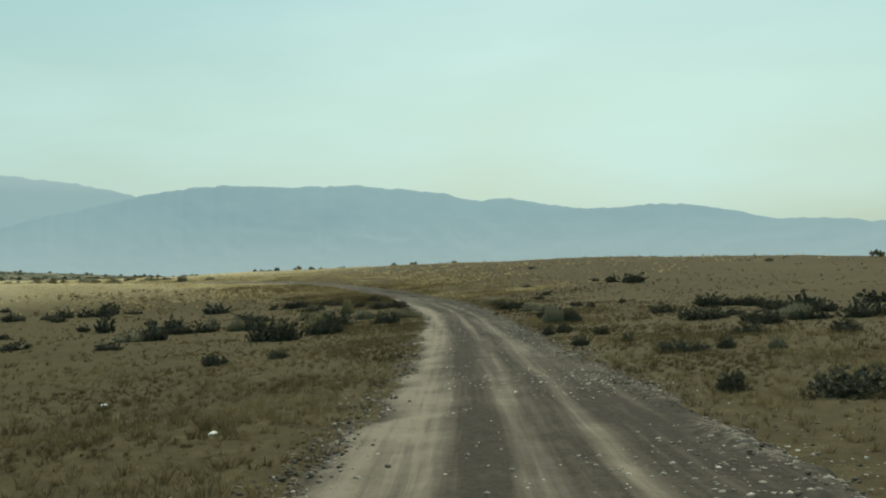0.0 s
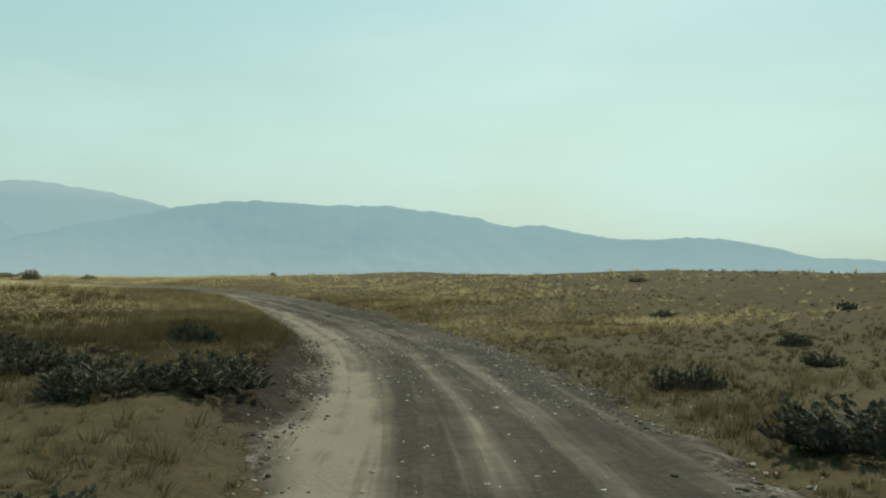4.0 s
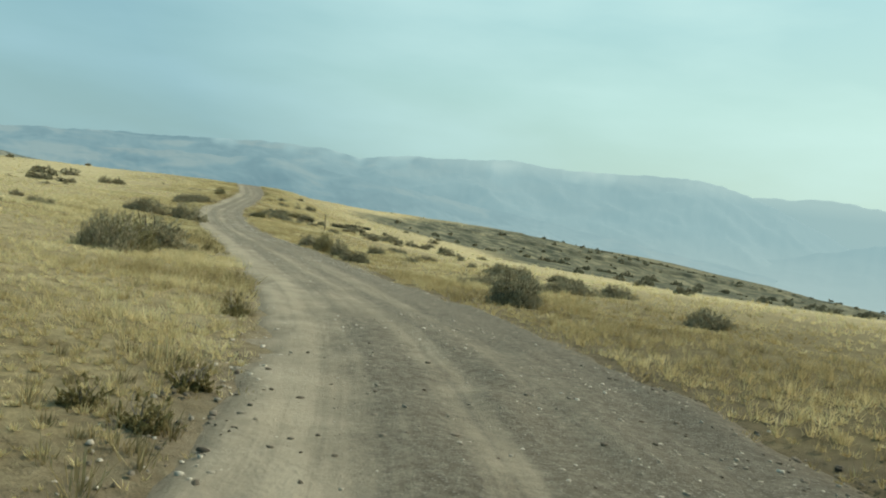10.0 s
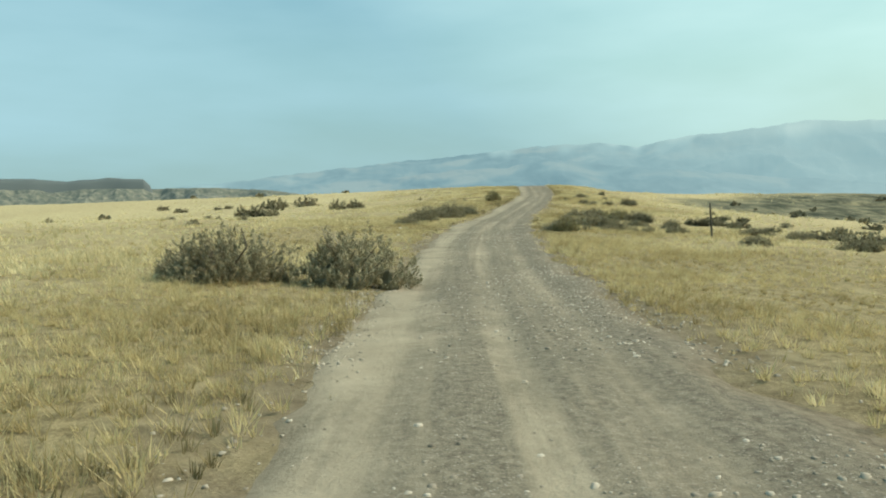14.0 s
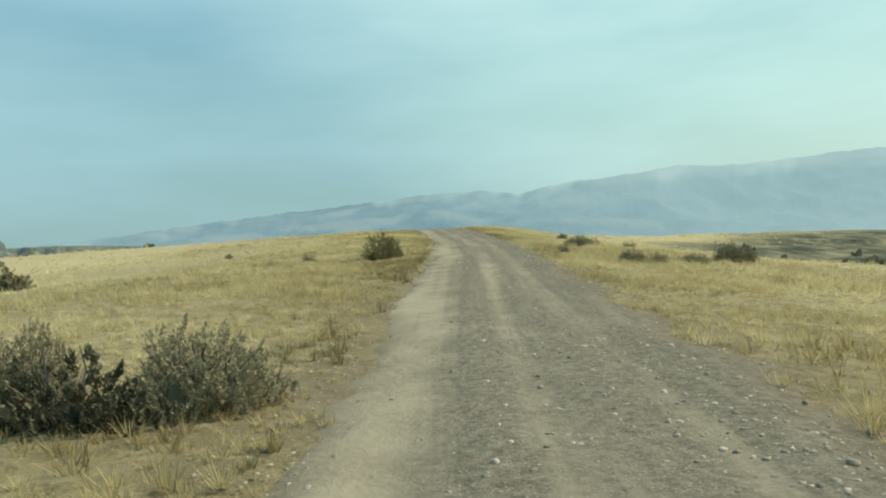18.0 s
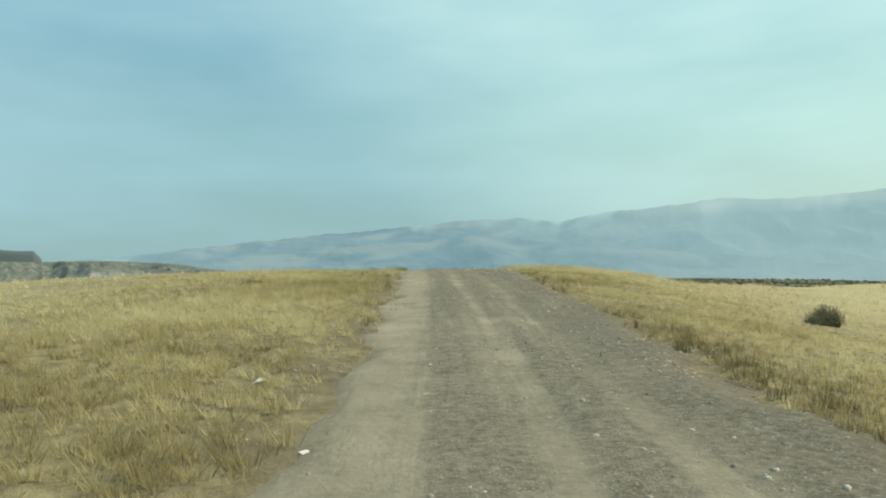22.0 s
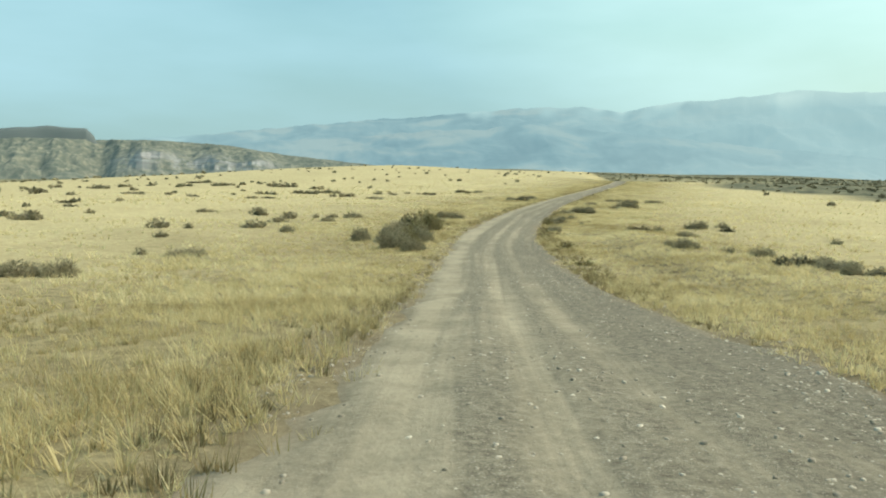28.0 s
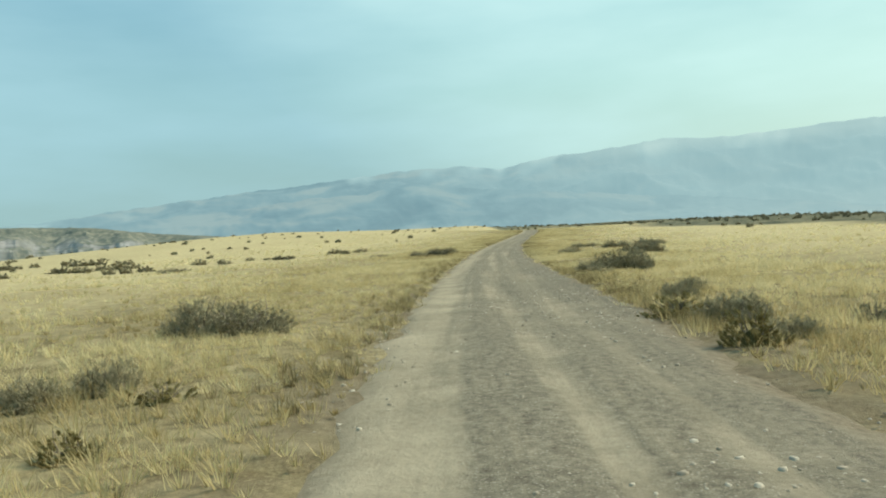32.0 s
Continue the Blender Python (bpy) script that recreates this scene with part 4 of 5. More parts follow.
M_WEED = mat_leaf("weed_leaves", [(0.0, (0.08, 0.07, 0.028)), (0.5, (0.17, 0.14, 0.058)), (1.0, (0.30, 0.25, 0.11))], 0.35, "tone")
M_STEM = mat_leaf("grey_stems", [(0.0, (0.07, 0.06, 0.046)), (1.0, (0.22, 0.19, 0.15))])
M_GRASS = mat_leaf("straw_blades", [(0.0, (0.14, 0.108, 0.05)), (0.3, (0.325, 0.258, 0.12)), (0.6, (0.525, 0.437, 0.222)), (1.0, (0.70, 0.615, 0.36))], 0.5, "tuft")
# darkened copy of the straw blades, for the dimly lit first slope
M_GRASS_DIM = mat_leaf("dimmed_blades", [(0.0, (0.03, 0.024, 0.012)), (0.5, (0.082, 0.064, 0.031)), (1.0, (0.22, 0.175, 0.085))], 0.4, "tuft")
M_STONE = mat_leaf("road_stones", [(0.0, (0.16, 0.14, 0.105)), (0.4, (0.30, 0.266, 0.20)), (0.75, (0.46, 0.415, 0.325)), (1.0, (0.58, 0.53, 0.43))])


def bush_meshes(rng, spiky=0.75, n=640, mat=None, fine=1.0):
    """One shrub a metre wide and high, its foot at the origin: bent stems, and sprays of small upright leaves in uneven lobes down to the ground."""
    lobes = [(0, 0, rng.uniform(0.30, 0.38), rng.uniform(0.66, 0.85))]
    for _ in range(rng.integers(5, 9)):
        a, r = rng.uniform(0, 2 * np.pi), rng.uniform(0.15, 0.36)
        lobes.append((r * np.cos(a), r * np.sin(a), rng.uniform(0.13, 0.24), rng.uniform(0.38, 0.88) * (1 - 0.6 * r)))
    L = np.array(lobes)
    w = L[:, 2] ** 2 * L[:, 3]
    # upright sprays, standing out of the lobes at uneven heights
    m = max(40, n // 26)
    pick = L[rng.choice(len(L), m, p=w / w.sum())]
    d = rng.normal(size=(m, 3))
    d[:, 2] = np.abs(d[:, 2]) * np.where(rng.random(m) < 0.3, 0.2, 0.9)
    d /= np.linalg.norm(d, axis=1)[:, None]
    k = (0.92 - 0.55 * rng.random(m) ** 2.0) * (1 + 0.14 * np.sin(7 * d[:, 0] + 40 * pick[:, 0]) * np.sin(6 * d[:, 1] + 30 * pick[:, 1]))
    c = np.stack([pick[:, 0] + d[:, 0] * pick[:, 2] * k, pick[:, 1] + d[:, 1] * pick[:, 2] * k, np.maximum(0, d[:, 2] * pick[:, 3] * k * 0.86)], 1)
    up = np.stack([d[:, 0] * 0.55, d[:, 1] * 0.55, spiky + rng.uniform(0.1, 0.6, m)], 1) + rng.normal(size=(m, 3)) * 0.16
    up /= np.linalg.norm(up, axis=1)[:, None]
    long = rng.uniform(0.06, 0.19, m) * (0.7 + 0.3 * fine)
    shade = rng.normal(0.0, 0.08, m)
    # leaves along each spray, pressed upwards
    j = rng.integers(0, m, n)
    f = rng.random(n) ** 0.8
    c = c[j] + up[j] * (long[j] * f)[:, None] + rng.normal(size=(n, 3)) * (0.014 * (1.25 - f) * (0.6 + 0.6 * fine))[:, None]
    c[:, 2] = np.maximum(c[:, 2], 0.0)
    lean = up[j] + rng.normal(size=(n, 3)) * 0.33
    lean /= np.linalg.norm(lean, axis=1)[:, None]
    ln = rng.uniform(0.04, 0.10, (n, 1)) * fine
    side = np.cross(lean, rng.normal(size=(n, 3)))
    side *= rng.uniform(0.009, 0.020, (n, 1)) * fine / np.linalg.norm(side, axis=1)[:, None]
    tris = np.stack([c - side - lean * ln * 0.3, c + side - lean * ln * 0.3, c + lean * ln * 0.7], 1)
    # darker at the foot of each spray, paler towards its tip, uneven at random
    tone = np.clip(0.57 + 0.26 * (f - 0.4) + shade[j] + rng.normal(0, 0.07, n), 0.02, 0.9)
    # the inner mass, toned dark for the shade inside the crown
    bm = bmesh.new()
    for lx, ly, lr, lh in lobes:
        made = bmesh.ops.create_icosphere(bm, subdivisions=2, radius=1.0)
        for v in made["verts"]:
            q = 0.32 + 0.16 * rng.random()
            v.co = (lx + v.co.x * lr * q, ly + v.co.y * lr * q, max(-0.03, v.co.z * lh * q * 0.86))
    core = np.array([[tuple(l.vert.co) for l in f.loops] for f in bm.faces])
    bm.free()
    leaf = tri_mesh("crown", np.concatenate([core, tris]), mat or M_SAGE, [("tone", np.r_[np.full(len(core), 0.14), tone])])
    foot = np.array([0, 0, -0.06])
    V, F = [foot + (0.03, 0, 0), foot + (-0.015, 0.026, 0), foot + (-0.015, -0.026, 0)], []
    for lx, ly, lr, lh in lobes:
        for _ in range(2):
            pts = [foot]
            tip = np.array([lx + rng.normal() * lr * 0.6, ly + rng.normal() * lr * 0.6, lh * rng.uniform(0.6, 0.9)])
            for f in (0.35, 0.7, 1.0):
                pts.append(pts[0] * (1 - f) + tip * f + rng.normal(size=3) * 0.03 + np.array([0, 0, 0.04 * np.sin(f * 3)]))
            for i, p in enumerate(pts):
                if not i:
                    last = 0
                    continue
                w = 0.014 * (1 - 0.25 * i)
                b = len(V)
                V += [p + (w, 0, 0), p + (-w * 0.5, w * 0.85, 0), p + (-w * 0.5, -w * 0.85, 0)]
                F += [(last + k, last + (k + 1) % 3, b + (k + 1) % 3, b + k) for k in range(3)]
                last = b
    return leaf, soup("trunk", V, F, M_STEM)


def plant(kind, name, x, y, z, wide, deep, tall, rng, label, group):
    e = new(name)
    e.empty_display_size = 0.2
    e.matrix_world = Matrix.LocRotScale((x, y, z - 0.02), Euler((rng.normal() * 0.05, rng.normal() * 0.05, rng.uniform(0, 6.28))), (wide, deep, tall))
    tagged(e, label, "shrub", group)
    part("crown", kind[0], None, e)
    part("trunk", kind[1], None, e, "grey woody branching stem")
    return e


def make_bushes():
    rng = np.random.default_rng(7)
    near_small = [bush_meshes(rng, 0.9, 3200, None, 0.85) for _ in range(5)]
    near_large = [bush_meshes(rng, 1.1, 24000, None, 0.37) for _ in range(6)]
    middle = [bush_meshes(rng, 0.9, 2600, None, 1.05) for _ in range(6)]
    distant = [bush_meshes(rng, 0.8, 900, None, 1.9) for _ in range(6)]
    tall_kinds = [bush_meshes(rng, 1.3, 20000, M_RABBIT, 0.4) for _ in range(2)]
    shaded_near = [bush_meshes(rng, 0.9, 6000, M_SAGE_SHADED, 0.7) for _ in range(4)]
    shaded_far = [bush_meshes(rng, 0.8, 1600, M_SAGE_SHADED, 1.4) for _ in range(5)]
    for bx, by, w, h in SAGE:
        wide, tall = max(w, 0.45), min(max(h, 0.34), 1.15)
        k = max(1, min(4, int(round(wide / max(1.9 * tall, 1.1)))))
        # a wide thicket is several shrubs grown together
        for i in range(k):
            f = (i + 0.5) / k - 0.5
            s, u = to_road(np.array([bx]), np.array([by]))
            n = np.array([np.interp(s[0], LINE_S, LINE_N[:, 0]), np.interp(s[0], LINE_S, LINE_N[:, 1])])
            x, y = bx + n[0] * f * wide, by + n[1] * f * wide
            if k > 1:
                x, y = x + rng.normal() * 0.2, y + rng.normal() * 0.25
            z, s, u = land(np.array([x]), np.array([y]))
            if -HALF_L - 0.3 < u[0] < half_r(s)[0] + 0.3:
                continue
            size = wide / k * (1.6 if k > 1 else 1.4)
            hh = 1.38 * tall * rng.uniform(0.88, 1.12)
            big = "low" if hh < 0.55 else ("large" if size > 1.5 else "rounded")
            where = "beside the gravel road" if abs(u[0]) < 6 else "on dry grassland"
            kinds = distant if abs(u[0]) > 32 else (middle if abs(u[0]) > 14 else (near_small if size < 0.9 else near_large))
            dry = hh > 0.8 and abs(u[0]) < 9 and rng.random() < 0.3
            kind = tall_kinds[rng.integers(2)] if dry else kinds[rng.integers(len(kinds))]
            # most shrubs of the backlit first slope take the shade-toned leaves
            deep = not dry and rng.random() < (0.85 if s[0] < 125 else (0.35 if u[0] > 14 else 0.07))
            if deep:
                kinds = shaded_far if abs(u[0]) > 14 else shaded_near
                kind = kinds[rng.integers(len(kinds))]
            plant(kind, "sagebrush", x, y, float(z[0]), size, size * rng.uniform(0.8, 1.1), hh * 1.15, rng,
                  f"{big} {'olive-brown dry-tipped' if dry else ('shade-darkened' if deep else 'grey-green')} sagebrush {where}", "sagebrush along the road")
    weeds = [bush_meshes(rng, 0.6, 1600, M_WEED, 0.9) for _ in range(3)]
    for bx, by, w, h in WEEDS:
        z, s, u = land(np.array([bx]), np.array([by]))
        out = np.interp(s, LINE_S, LINE_N[:, 0])[0], np.interp(s, LINE_S, LINE_N[:, 1])[0]
        shift = max(0.0, float(half_r(s)[0]) + 0.5 - u[0]) if u[0] > 0 else min(0.0, -HALF_L - 0.35 - u[0])
        bx, by = bx + out[0] * shift, by + out[1] * shift
        z = land(np.array([bx]), np.array([by]))[0]
        plant(weeds[rng.integers(3)], "roadside_weed", bx, by, float(z[0]), max(w, 0.5), max(w, 0.5), max(h, 0.4), rng,
              "straggly olive-brown weed at the road's edge", "weeds at the road's edge")


make_bushes()


def scatter_far_sage():
    """Countless shrubs of the far plain and the steppe, each a clump of a few dozen blades."""
    rng = np.random.default_rng(11)
    n = 34000
    x, y = rng.uniform(-1000, 260, n), rng.uniform(-420, 820, n)
    clump = value_noise(x, y, 38, 41) + 0.6 * value_noise(x, y, 13, 42)
    z, s, u = land(x, y)
    a = np.abs(u)
    steppe = np.clip((u - steppe_start(s)) / 40, 0, 1) * (u > 0) + np.clip((a - 330) / 160, 0, 1) * (u < 0)
    keep = (a > 26) & (rng.random(n) < np.clip(0.05 + 0.25 * np.clip(clump, 0, 1) * (a > 40) + 0.6 * steppe, 0, 0.8))
    x, y, z, a = x[keep], y[keep], z[keep], a[keep]
    out = []
    for bx, by, bz, ba in zip(x, y, z, a):
        k = 30 if ba < 120 else 12
        w = rng.uniform(0.45, 1.5) * (1.0 if ba < 200 else 1.5)
        h = w * rng.uniform(0.35, 0.6)
        d = rng.normal(size=(k, 3))
        d /= np.linalg.norm(d, axis=1)[:, None]
        d[:, 2] = np.abs(d[:, 2])
        c = d * np.array([w / 2, w / 2, h * 0.75]) * rng.uniform(0.6, 1, (k, 1)) + (bx, by, bz)
        sd = rng.normal(size=(k, 3)) * w * (0.14 if k > 20 else 0.26)
        sd[:, 2] *= 0.3
        tip = d * w * 0.2 + np.array([0, 0, h * 0.5]) 
        out.append(np.stack([c - sd, c + sd, c + tip], 1))
    tris = np.concatenate(out)
    me = tri_mesh("far_sagebrush", tris, M_SAGE, [("tone", np.clip(rng.normal(0.4, 0.13, len(tris)), 0, 0.7))])
    tagged(new("far_sagebrush", me), "countless dark sagebrush clumps over the far steppe", "shrub", kind="stuff")


scatter_far_sage()


def scatter_grass():
    """Dry bunchgrass: tufts of thin blades, thick near the road's edge and thinning away from it."""
    rng = np.random.default_rng(5)
    L = LINE_S[-1] - 60
    for name, lo, hi, mat, label in (("brown_grass", 0, DIM_END - 24, M_GRASS_DIM, "short dry grass of the first slope, darkened for its dim light"),
                                     ("dry_grass", DIM_END - 50, L, M_GRASS, "straw-coloured dry bunchgrass tufts")):
        out, tint = [], []
        for near, far, dens, blades, size in ((-0.5, 5, 14.0, 26, 0.22), (-0.3, 6, 24.0, 10, 0.17), (5, 12, 6.0, 16, 0.24), (6, 14, 9.0, 8, 0.19), (12, 30, 1.8, 10, 0.26), (30, 70, 0.4, 8, 0.30)):
            for side in (-1, 1):
                n = int((hi - lo) * (far - near) * dens)
                s = rng.uniform(lo, hi, n)
                o = rng.uniform(near, far, n)
                edge = HALF_L if side < 0 else half_r(s)
                u = side * (edge + 0.15 + o)
                x = np.interp(s, LINE_S, LINE[:, 0]) + np.interp(s, LINE_S, LINE_N[:, 0]) * u
                y = np.interp(s, LINE_S, LINE[:, 1]) + np.interp(s, LINE_S, LINE_N[:, 1]) * u
                dens_n = value_noise(x, y, 2.3, 51) + 0.5 * value_noise(x, y, 7, 52)
                bank = 0.6 * ((side < 0) & (s > 100) & (s < 155) & (o < 4))
                keep = rng.random(n) < np.clip((0.6 if name == "dry_grass" else 0.5) + bank + 0.4 * dens_n, 0.05, 1) * np.clip(0.38 + o / 0.9, 0.04, 1) * (np.clip((far - o) / (0.7 * (far - near)), 0, 1) if near >= 5 else 1)
                x, y, s = x[keep], y[keep], s[keep]
                if not len(x):
                    continue
                z, ss, uu = land(x, y)
                ok = np.abs(uu) > (HALF_L if side < 0 else half_r(ss)) - 0.65
                ok &= (uu < steppe_start(ss) * rng.uniform(0.9, 1.5, len(uu)))
                x, y, z = x[ok], y[ok], z[ok]
                m = len(x)
                h = size * rng.uniform(0.45, 1.25, (m, 1)) * np.clip(0.82 + 0.4 * value_noise(x, y, 8, 53) + 0.45 * value_noise(x, y, 2.6, 56), 0.22, 1.4)[:, None]
                if name == "brown_grass":
                    # taller on the cut bank
                    h = h * np.where((uu[ok] < 0) & (ss[ok] > 104), 1.5, 0.75)[:, None]
                a = rng.uniform(0, 2 * np.pi, (m, blades))
                r = rng.uniform(0, 0.6, (m, blades)) * h
                lean = rng.normal(0.55, 0.35, (m, blades))
                hh = h * rng.uniform(0.5, 1.1, (m, blades))
                bx, by = x[:, None] + np.cos(a) * r, y[:, None] + np.sin(a) * r
                bz = np.broadcast_to(z[:, None] + 0.005, bx.shape)
                tx, ty = bx + np.cos(a) * lean * hh + 0.10 * hh, by + np.sin(a) * lean * hh - 0.12 * hh
                w = rng.uniform(0.003, 0.0074, (m, blades)) * (1 + max(near, 0) / 5)
                px, py = np.cos(a + 1.2 + rng.normal(size=a.shape)) * w, np.sin(a + 1.2 + rng.normal(size=a.shape)) * w
                t = np.stack([np.stack([bx - px, by - py, bz], -1), np.stack([bx + px, by + py, bz], -1), np.stack([tx, ty, bz + hh], -1)], 2)
                out.append(t.reshape(-1, 3, 3))
                # paler and browner swathes, then tuft by tuft, then blade by blade
                # straw also darkens towards the first slope, dim light put into its tone
                tone = (0.63 - 0.34 * dim_part(ss[ok], uu[ok]) - 0.1 * np.clip(1 - (np.abs(uu[ok]) - 2.5) / 4, 0, 1) + 0.2 * np.clip((np.abs(uu[ok]) - 6) / 12, 0, 1) if name == "dry_grass" else 0.64) + 0.18 * value_noise(x, y, 5, 54) + 0.22 * value_noise(x, y, 1.3, 55) + rng.normal(0, 0.10, m)
                tint.append(np.clip(tone[:, None] + rng.normal(0, 0.10, (m, blades)), 0, 1).ravel())
        me = tri_mesh(name, np.concatenate(out), mat, [("tuft", np.concatenate(tint))])
        tagged(new(name, me), label, "grass", kind="stuff")


def verge_grass():
    """Taller olive-brown grass and weeds in ragged strips along both edges of the road."""
    rng = np.random.default_rng(15)
    n = 26000
    s = rng.uniform(110, LINE_S[-1] - 80, n)
    side = np.where(rng.random(n) < 0.5, -1, 1)
    o = np.abs(rng.normal(0.35, 0.6, n))
    u = side * (np.where(side < 0, HALF_L, half_r(s)) + 0.1 + o)
    x = np.interp(s, LINE_S, LINE[:, 0]) + np.interp(s, LINE_S, LINE_N[:, 0]) * u
    y = np.interp(s, LINE_S, LINE[:, 1]) + np.interp(s, LINE_S, LINE_N[:, 1]) * u
    clump = value_noise(s, side * 30.0, 9, 91) + 0.7 * value_noise(x, y, 1.7, 92)
    k = rng.random(n) < np.clip(0.55 * clump + np.interp(s, [250, 335, 430], [0.02, 0.2, 0.2]), 0, 1)
    x, y, s = x[k], y[k], s[k]
    z = land(x, y)[0]
    m, blades = len(x), 26
    h = 0.21 * rng.uniform(0.5, 1.3, (m, 1))
    a = rng.uniform(0, 2 * np.pi, (m, blades))
    r = rng.uniform(0, 0.55, (m, blades)) * h
    hh = h * rng.uniform(0.5, 1.1, (m, blades))
    lean = rng.normal(0.4, 0.3, (m, blades))
    bx, by = x[:, None] + np.cos(a) * r, y[:, None] + np.sin(a) * r
    bz = np.broadcast_to(z[:, None] - 0.02, bx.shape)
    w = rng.uniform(0.004, 0.008, (m, blades))
    px, py = np.cos(a + 1.2) * w, np.sin(a + 1.2) * w
    t = np.stack([np.stack([bx - px, by - py, bz], -1), np.stack([bx + px, by + py, bz], -1), np.stack([bx + np.cos(a) * lean * hh, by + np.sin(a) * lean * hh, bz + hh], -1)], 2)
    tone = np.clip(0.45 + rng.normal(0, 0.18, (m, 1)) + rng.normal(0, 0.12, (m, blades)), 0, 1)
    me = tri_mesh("verge_grass", t.reshape(-1, 3, 3), M_VERGE, [("tuft", tone)])
    tagged(new("verge_grass", me), "olive-brown taller grass along the road's edges", "grass", kind="stuff")


M_VERGE = mat_leaf("verge_blades", [(0.0, (0.11, 0.09, 0.043)), (0.5, (0.26, 0.21, 0.105)), (1.0, (0.50, 0.42, 0.22))], 0.45, "tuft")
scatter_grass()
verge_grass()


M_PALE = mat_leaf("pale_stone", [(0.0, (0.50, 0.46, 0.38)), (1.0, (0.72, 0.68, 0.60))])


def stone_mesh(rng, mat=None):
    bm = bmesh.new()
    bmesh.ops.create_icosphere(bm, subdivisions=1, radius=0.5)
    for v in bm.verts:
        v.co *= 1 + rng.uniform(-0.25, 0.25)
        v.co.z *= 0.36
    me = bpy.data.meshes.new("stone")
    bm.to_mesh(me)
    bm.free()
    me.materials.append(mat or M_STONE)
    return me


def scatter_stones():
    rng = np.random.default_rng(3)
    kinds = [stone_mesh(rng) for _ in range(6)]
    pale = [stone_mesh(rng, M_PALE) for _ in range(3)]
    # larger stones, one by one
    n = 220
    s = np.where(rng.random(n) < 0.55, rng.uniform(20, LINE_S[-1] - 180, n), np.where(rng.random(n) < 0.65, rng.normal(345, 18, n), rng.normal(205, 14, n)))
    u = np.where(rng.random(n) < 0.6, half_r(s) - rng.uniform(-0.8, 1.6, n), np.where(rng.random(n) < 0.6, rng.uniform(-3.6, -2.2, n), rng.uniform(-2, 1, n)))
    for x, y, z in zip(*(v.tolist() for v in surface(s, u))):
        d = 0.02 + 0.034 * rng.random() ** 2
        ob = new("stone", kinds[rng.integers(6)])
        ob.matrix_world = Matrix.LocRotScale((x, y, z + 0.1 * d), Euler((rng.normal() * 0.3, rng.normal() * 0.3, rng.uniform(0, 6.28))), (d * rng.uniform(0.8, 1.6), d, d))
        tagged(ob, "loose angular stone on the gravel road", "stone", "stones on the road")
    # a dark rock lying on the first bend
    d = 0.27
    si, ui = to_road([-5.8], [81.3])
    x, y, z = (float(v[0]) for v in surface(si, ui))
    ob = new("rock", stone_mesh(rng, M_CLOD))
    ob.matrix_world = Matrix.LocRotScale((x, y, z + 0.04), Euler((0.2, 0.1, 0.6)), (d, d * 0.8, d * 1.7))
    tagged(ob, "dark angular rock lying on the rutted road", "stone")
    # pale field stones in the grass
    for x, y, d in FIELD_STONES:
        z = float(land(np.array([x]), np.array([y]))[0][0])
        ob = new("field_stone", pale[rng.integers(3)])
        ob.matrix_world = Matrix.LocRotScale((x, y, z + 0.12 * d), Euler((rng.normal() * 0.2, rng.normal() * 0.2, rng.uniform(0, 6.28))), (d * 1.3, d, d))
        tagged(ob, "pale cream field stone lying in dry grass", "stone", "field stones in the grass")
    # gravel, countless
    n = 130000
    s = np.where(rng.random(n) < 0.7, rng.uniform(0, LINE_S[-1] - 150, n), np.where(rng.random(n) < 0.6, rng.normal(345, 20, n), rng.normal(205, 16, n)))
    u = np.where(rng.random(n) < 0.55, half_r(s) - 0.4 + rng.normal(0, 0.75, n), np.where(rng.random(n) < 0.4, rng.normal(-2.5, 0.35, n), rng.uniform(-1.4, 1.5, n)))
    patch = value_noise(s, u, 4, 61) + 0.6 * value_noise(s, u, 1.1, 62)
    k = (rng.random(n) < np.clip(0.45 + 0.6 * patch, 0, 1)) & (np.abs(u) < 4.6)
    s, u = s[k], u[k]
    pebbles("gravel", s, u, 0.02, M_STONE, rng, "loose gravel and pebbles strewn along the road")
    # a spread of broken stone at the turnout
    n = 12000
    s = rng.normal(344, 8, n)
    u = 0.6 + 4.9 * rng.random(n) ** 0.7
    k = (rng.random(n) < np.clip(0.55 + 0.7 * value_noise(s, u, 2.5, 64), 0, 1)) & (np.abs(s - 344) < 17)
    pebbles("turnout_gravel", s[k], u[k], 0.032, M_STONE, rng, "coarse broken stone heaped over the gravel turnout")
    # clods thrown up along the crumbled edges and over the rutted bend
    n = 40000
    s = rng.uniform(20, 155, n)
    u = np.where(rng.random(n) < 0.4, -2.55 + rng.normal(0, 0.25, n), half_r(s) - 0.1 + rng.normal(0, 0.35, n))
    bend = (rng.random(n) < 0.4) & (s > 100)
    u = np.where(bend, rng.uniform(-2.3, 4.5, n), u)
    k = rng.random(n) < np.clip(0.45 + 0.8 * value_noise(s * 0.5, u, 0.8, 63), 0, 1) * np.interp(s, [125, 155], [1, 0.15])
    pebbles("clods", s[k], u[k], 0.028, M_CLOD, rng, "crumbled clods of earth along the rutted road")


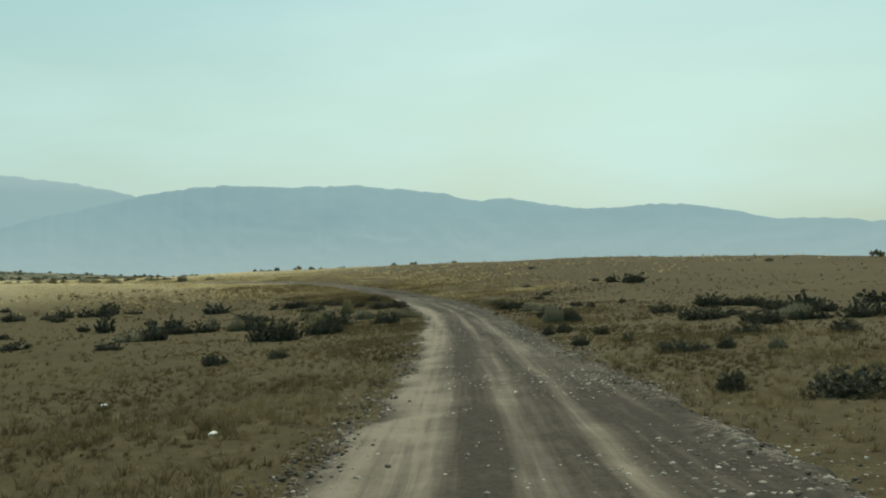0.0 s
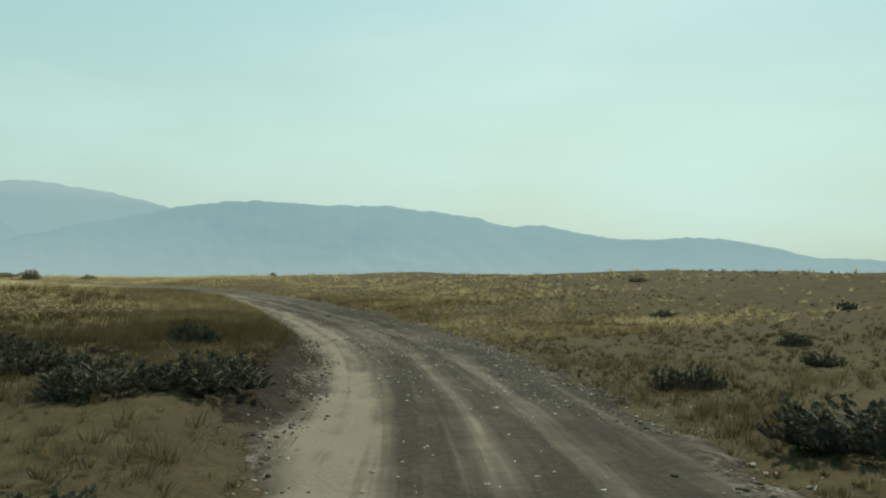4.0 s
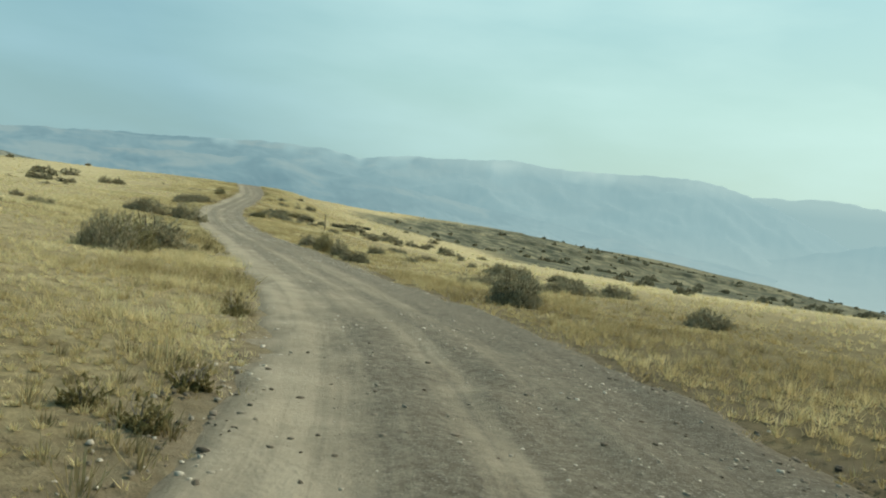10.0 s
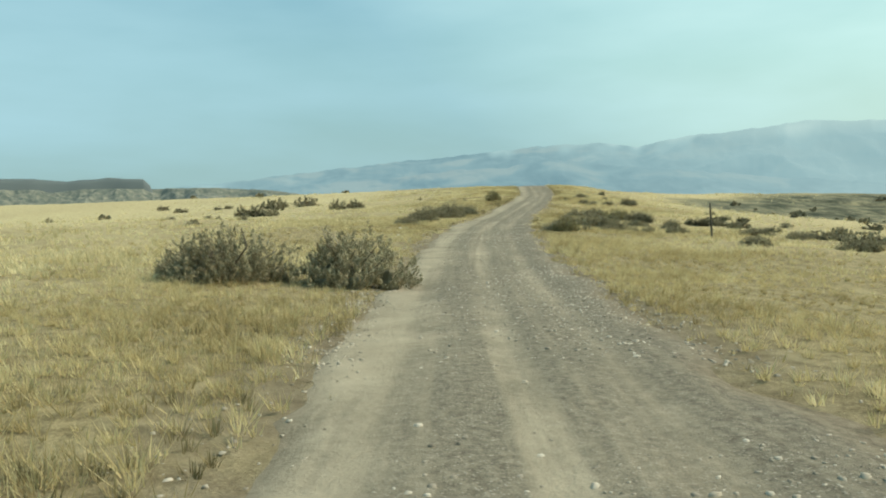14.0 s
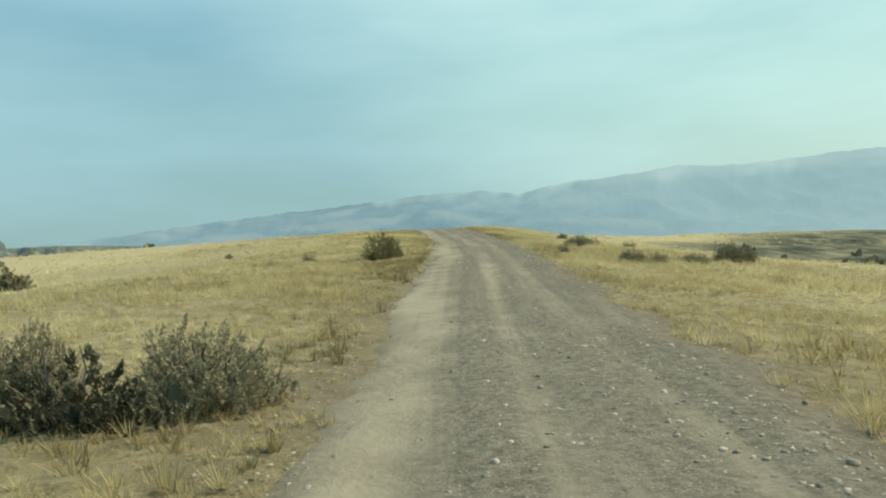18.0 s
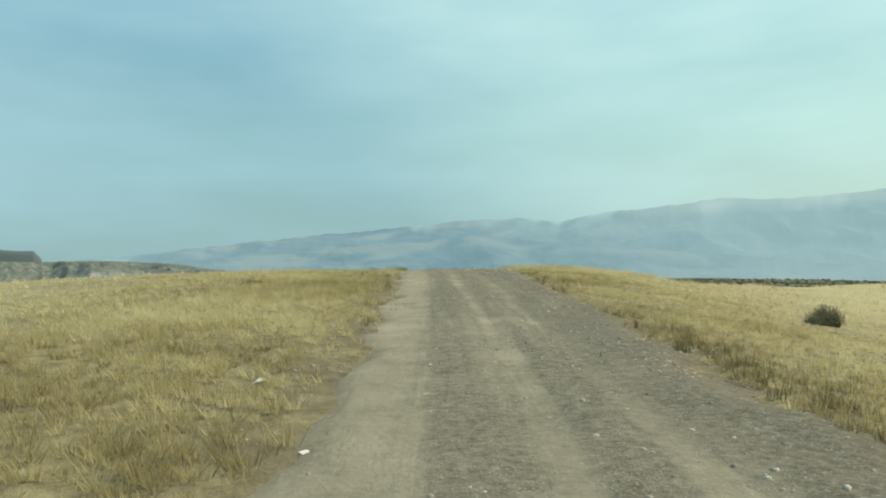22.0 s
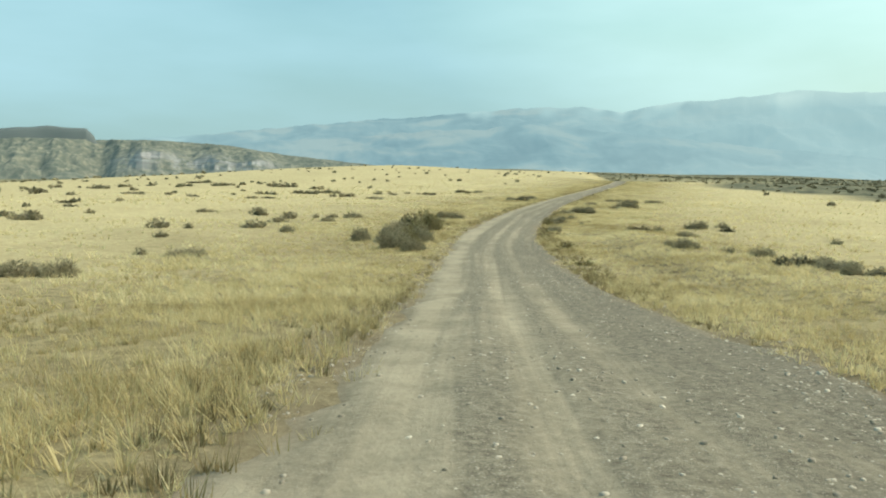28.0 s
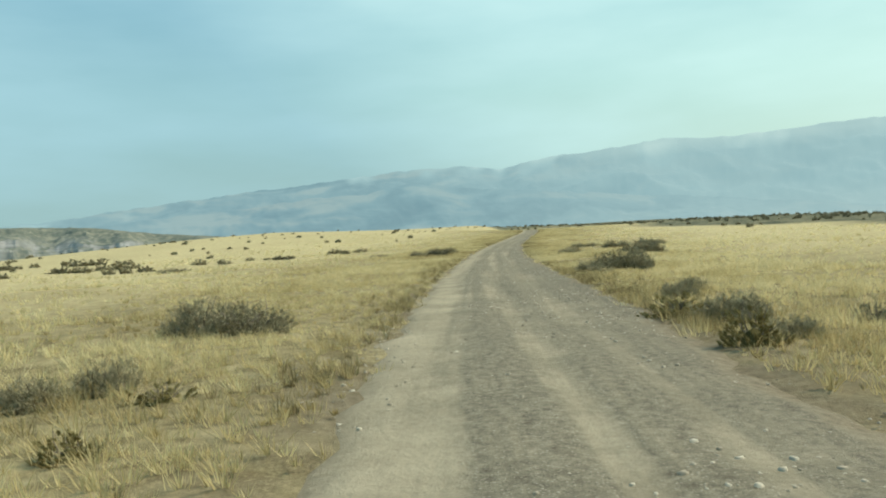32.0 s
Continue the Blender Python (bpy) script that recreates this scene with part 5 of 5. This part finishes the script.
def pebbles(name, s, u, size, mat, rng, label):
    """Countless small flat-sided stones lying at metres along and across the road."""
    x, y, z = surface(s, u)
    m = len(s)
    d = 0.012 + size * rng.random(m) ** 3
    # a crooked ring and an off-centre top face
    ang = np.linspace(0, 2 * np.pi, 6)[:-1]
    low = np.stack([np.cos(ang), np.sin(ang), np.zeros(5)], 1)
    top = np.stack([0.78 * np.cos(ang), 0.78 * np.sin(ang), np.full(5, 0.5)], 1)
    ring = np.concatenate([low, top])
    fac = [(i, (i + 1) % 5, 5 + (i + 1) % 5, 5 + i) for i in range(5)]
    j = rng.uniform(0.65, 1.35, (m, 10, 3))
    a = rng.uniform(0, 6.28, m)
    p = ring[None] * j * d[:, None, None] * rng.uniform(0.7, 1.4, (m, 1, 3))
    rx = p[..., 0] * np.cos(a)[:, None] - p[..., 1] * np.sin(a)[:, None]
    ry = p[..., 0] * np.sin(a)[:, None] + p[..., 1] * np.cos(a)[:, None]
    q = np.stack([rx + x[:, None], ry + y[:, None], p[..., 2] + z[:, None] - 0.004], -1)
    me = bpy.data.meshes.new(name)
    me.vertices.add(10 * m)
    me.vertices.foreach_set("co", q.astype(np.float32).ravel())
    f = np.concatenate([(np.array(fac)[None] + 10 * np.arange(m)[:, None, None]).reshape(m, -1), np.arange(5, 10)[None] + 10 * np.arange(m)[:, None]], 1)
    me.loops.add(f.size)
    me.loops.foreach_set("vertex_index", f.ravel())
    sizes = np.tile([4, 4, 4, 4, 4, 5], m)
    me.polygons.add(len(sizes))
    me.polygons.foreach_set("loop_start", np.r_[0, np.cumsum(sizes)[:-1]])
    me.polygons.foreach_set("loop_total", sizes)
    me.update(calc_edges=True)
    me.materials.append(mat)
    tagged(new(name, me), label, "gravel", kind="stuff")


M_CLOD = mat_leaf("earth_clods", [(0.0, (0.05, 0.041, 0.03)), (0.5, (0.12, 0.10, 0.072)), (1.0, (0.26, 0.225, 0.17))])


scatter_stones()


def marker_post():
    """A thin weathered post, slightly leaning, with a split top."""
    bm = bmesh.new()
    rings = []
    for h, r, dx in ((-0.15, 0.05, 0.0), (0.0, 0.052, 0.0), (0.5, 0.046, 0.02), (1.05, 0.043, 0.035), (1.5, 0.04, 0.06), (1.54, 0.024, 0.06)):
        rings.append([bm.verts.new((dx + r * math.cos(k * 1.0472) * (1 + 0.12 * math.sin(5 * k + 3 * h)), r * math.sin(k * 1.0472), h)) for k in range(6)])
    for lo, hi in zip(rings, rings[1:]):
        for k in range(6):
            bm.faces.new((lo[k], lo[(k + 1) % 6], hi[(k + 1) % 6], hi[k]))
    bm.faces.new(rings[-1])
    me = bpy.data.meshes.new("marker_post")
    bm.to_mesh(me)
    bm.free()
    me.materials.append(M_STEM)
    ob = new("marker_post", me)
    x, y = -90.9, 135.2
    ob.matrix_world = pose(x, y, float(land(np.array([x]), np.array([y]))[0][0]), 3, -4, 20)
    tagged(ob, "thin weathered wooden post standing among sagebrush", "post")


marker_post()


# ---- badlands to the west ----
def build_badlands():
    """A long clay escarpment, grassed above and gullied below, with a dark flat-topped mesa on it."""
    az = np.radians(np.arange(70, 128, 0.05))
    r = np.r_[np.linspace(1300, 1700, 16), np.linspace(1705, 2350, 90), np.linspace(2360, 2800, 14)]
    A, R = np.meshgrid(az, r, indexing="ij")
    X, Y = -np.sin(A) * R - 160, np.cos(A) * R + 150
    deg = np.degrees(A)
    rim = 1780 + 190 * value_noise(deg, deg * 0, 5, 71) + 130 * value_noise(deg, deg * 0, 1.9, 72) + 40 * value_noise(deg, deg * 0, 0.7, 73)
    top = np.interp(deg, [70, 74, 76.6, 80.5, 83.5, 86, 88.3, 93, 98, 110, 128], [-40, -10, 3, 19, 35, 50, 58, 60, 58, 58, 52])
    low = np.interp(deg, [70, 76, 84, 92, 128], [-60, -45, -42, -46, -50])
    t = (R - rim) / 440
    ga, gb = np.abs(value_noise(X, Y, 75, 74)), np.abs(value_noise(X, Y, 30, 75))
    step = np.clip(t + 0.07 * (1 - 2 * ga) + 0.05 * (1 - 2 * gb) + 0.02 * (1 - 2 * np.abs(value_noise(X, Y, 13, 84))), 0, 1)
    terr = np.interp(step, [0, 0.32, 0.345, 0.44, 0.47, 0.78, 0.8, 1], [0, 0.32, 0.45, 0.53, 0.66, 0.84, 0.91, 1])
    # cliffs break out in places, mostly where the rim runs low
    bare = np.clip(0.75 + 0.9 * value_noise(deg, R / 900, 1.7, 83) - 1.3 * np.clip((deg - 91) / 2.5, 0, 1), 0, 1)
    terr = terr * bare + step * (1 - bare)
    Z = low + (top - low) * terr + 7 * value_noise(X, Y, 190, 76) * (1 - step) + 2.0 * value_noise(X, Y, 45, 77)
    # rounded grassy knolls at the foot
    Z += np.clip((deg - 91) / 3, 0, 1) * 26 * np.exp(-((R - 1640 - 60 * value_noise(deg, deg * 0, 3, 78)) / 120) ** 2) * (0.6 + 0.6 * value_noise(deg, deg * 0, 2.3, 79))
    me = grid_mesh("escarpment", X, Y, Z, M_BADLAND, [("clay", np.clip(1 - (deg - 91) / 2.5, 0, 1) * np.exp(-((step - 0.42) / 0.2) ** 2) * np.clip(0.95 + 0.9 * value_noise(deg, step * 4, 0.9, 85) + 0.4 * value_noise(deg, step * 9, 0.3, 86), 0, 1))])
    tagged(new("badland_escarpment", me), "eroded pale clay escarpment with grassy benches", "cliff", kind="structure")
    # the mesa: a long dark cap ending in a blunt cliff
    az = np.radians(np.arange(93.6, 128, 0.05))
    r = np.r_[np.linspace(2330, 2470, 26), np.linspace(2480, 2900, 8)]
    A, R = np.meshgrid(az, r, indexing="ij")
    deg = np.degrees(A)
    X, Y = -np.sin(A) * R - 160, np.cos(A) * R + 150
    cap = np.interp(deg, [93.6, 93.9, 94.3, 96.5, 99, 101, 128], [40, 72, 88, 93, 84, 90, 92]) + 1.5 * value_noise(X, Y, 40, 81)
    k = np.clip((R - 2350 - 8 * value_noise(deg, deg * 0, 1.6, 82)) / 60, 0, 1)
    Z = 10 + (cap - 10) * np.interp(k, [0, 0.3, 0.5, 0.7, 1], [0, 0.3, 0.6, 0.93, 1])
    tagged(new("dark_mesa", grid_mesh("dark_mesa", X, Y, Z, M_MESA)), "dark flat-topped mesa with a blunt end", "mesa", kind="structure")


# distance haze is mixed into this scrub colour as blue-grey
M_MESA = mat_leaf("hazed_mesa_scrub", [(0.0, (0.095, 0.115, 0.115)), (1.0, (0.12, 0.14, 0.135))])
build_badlands()
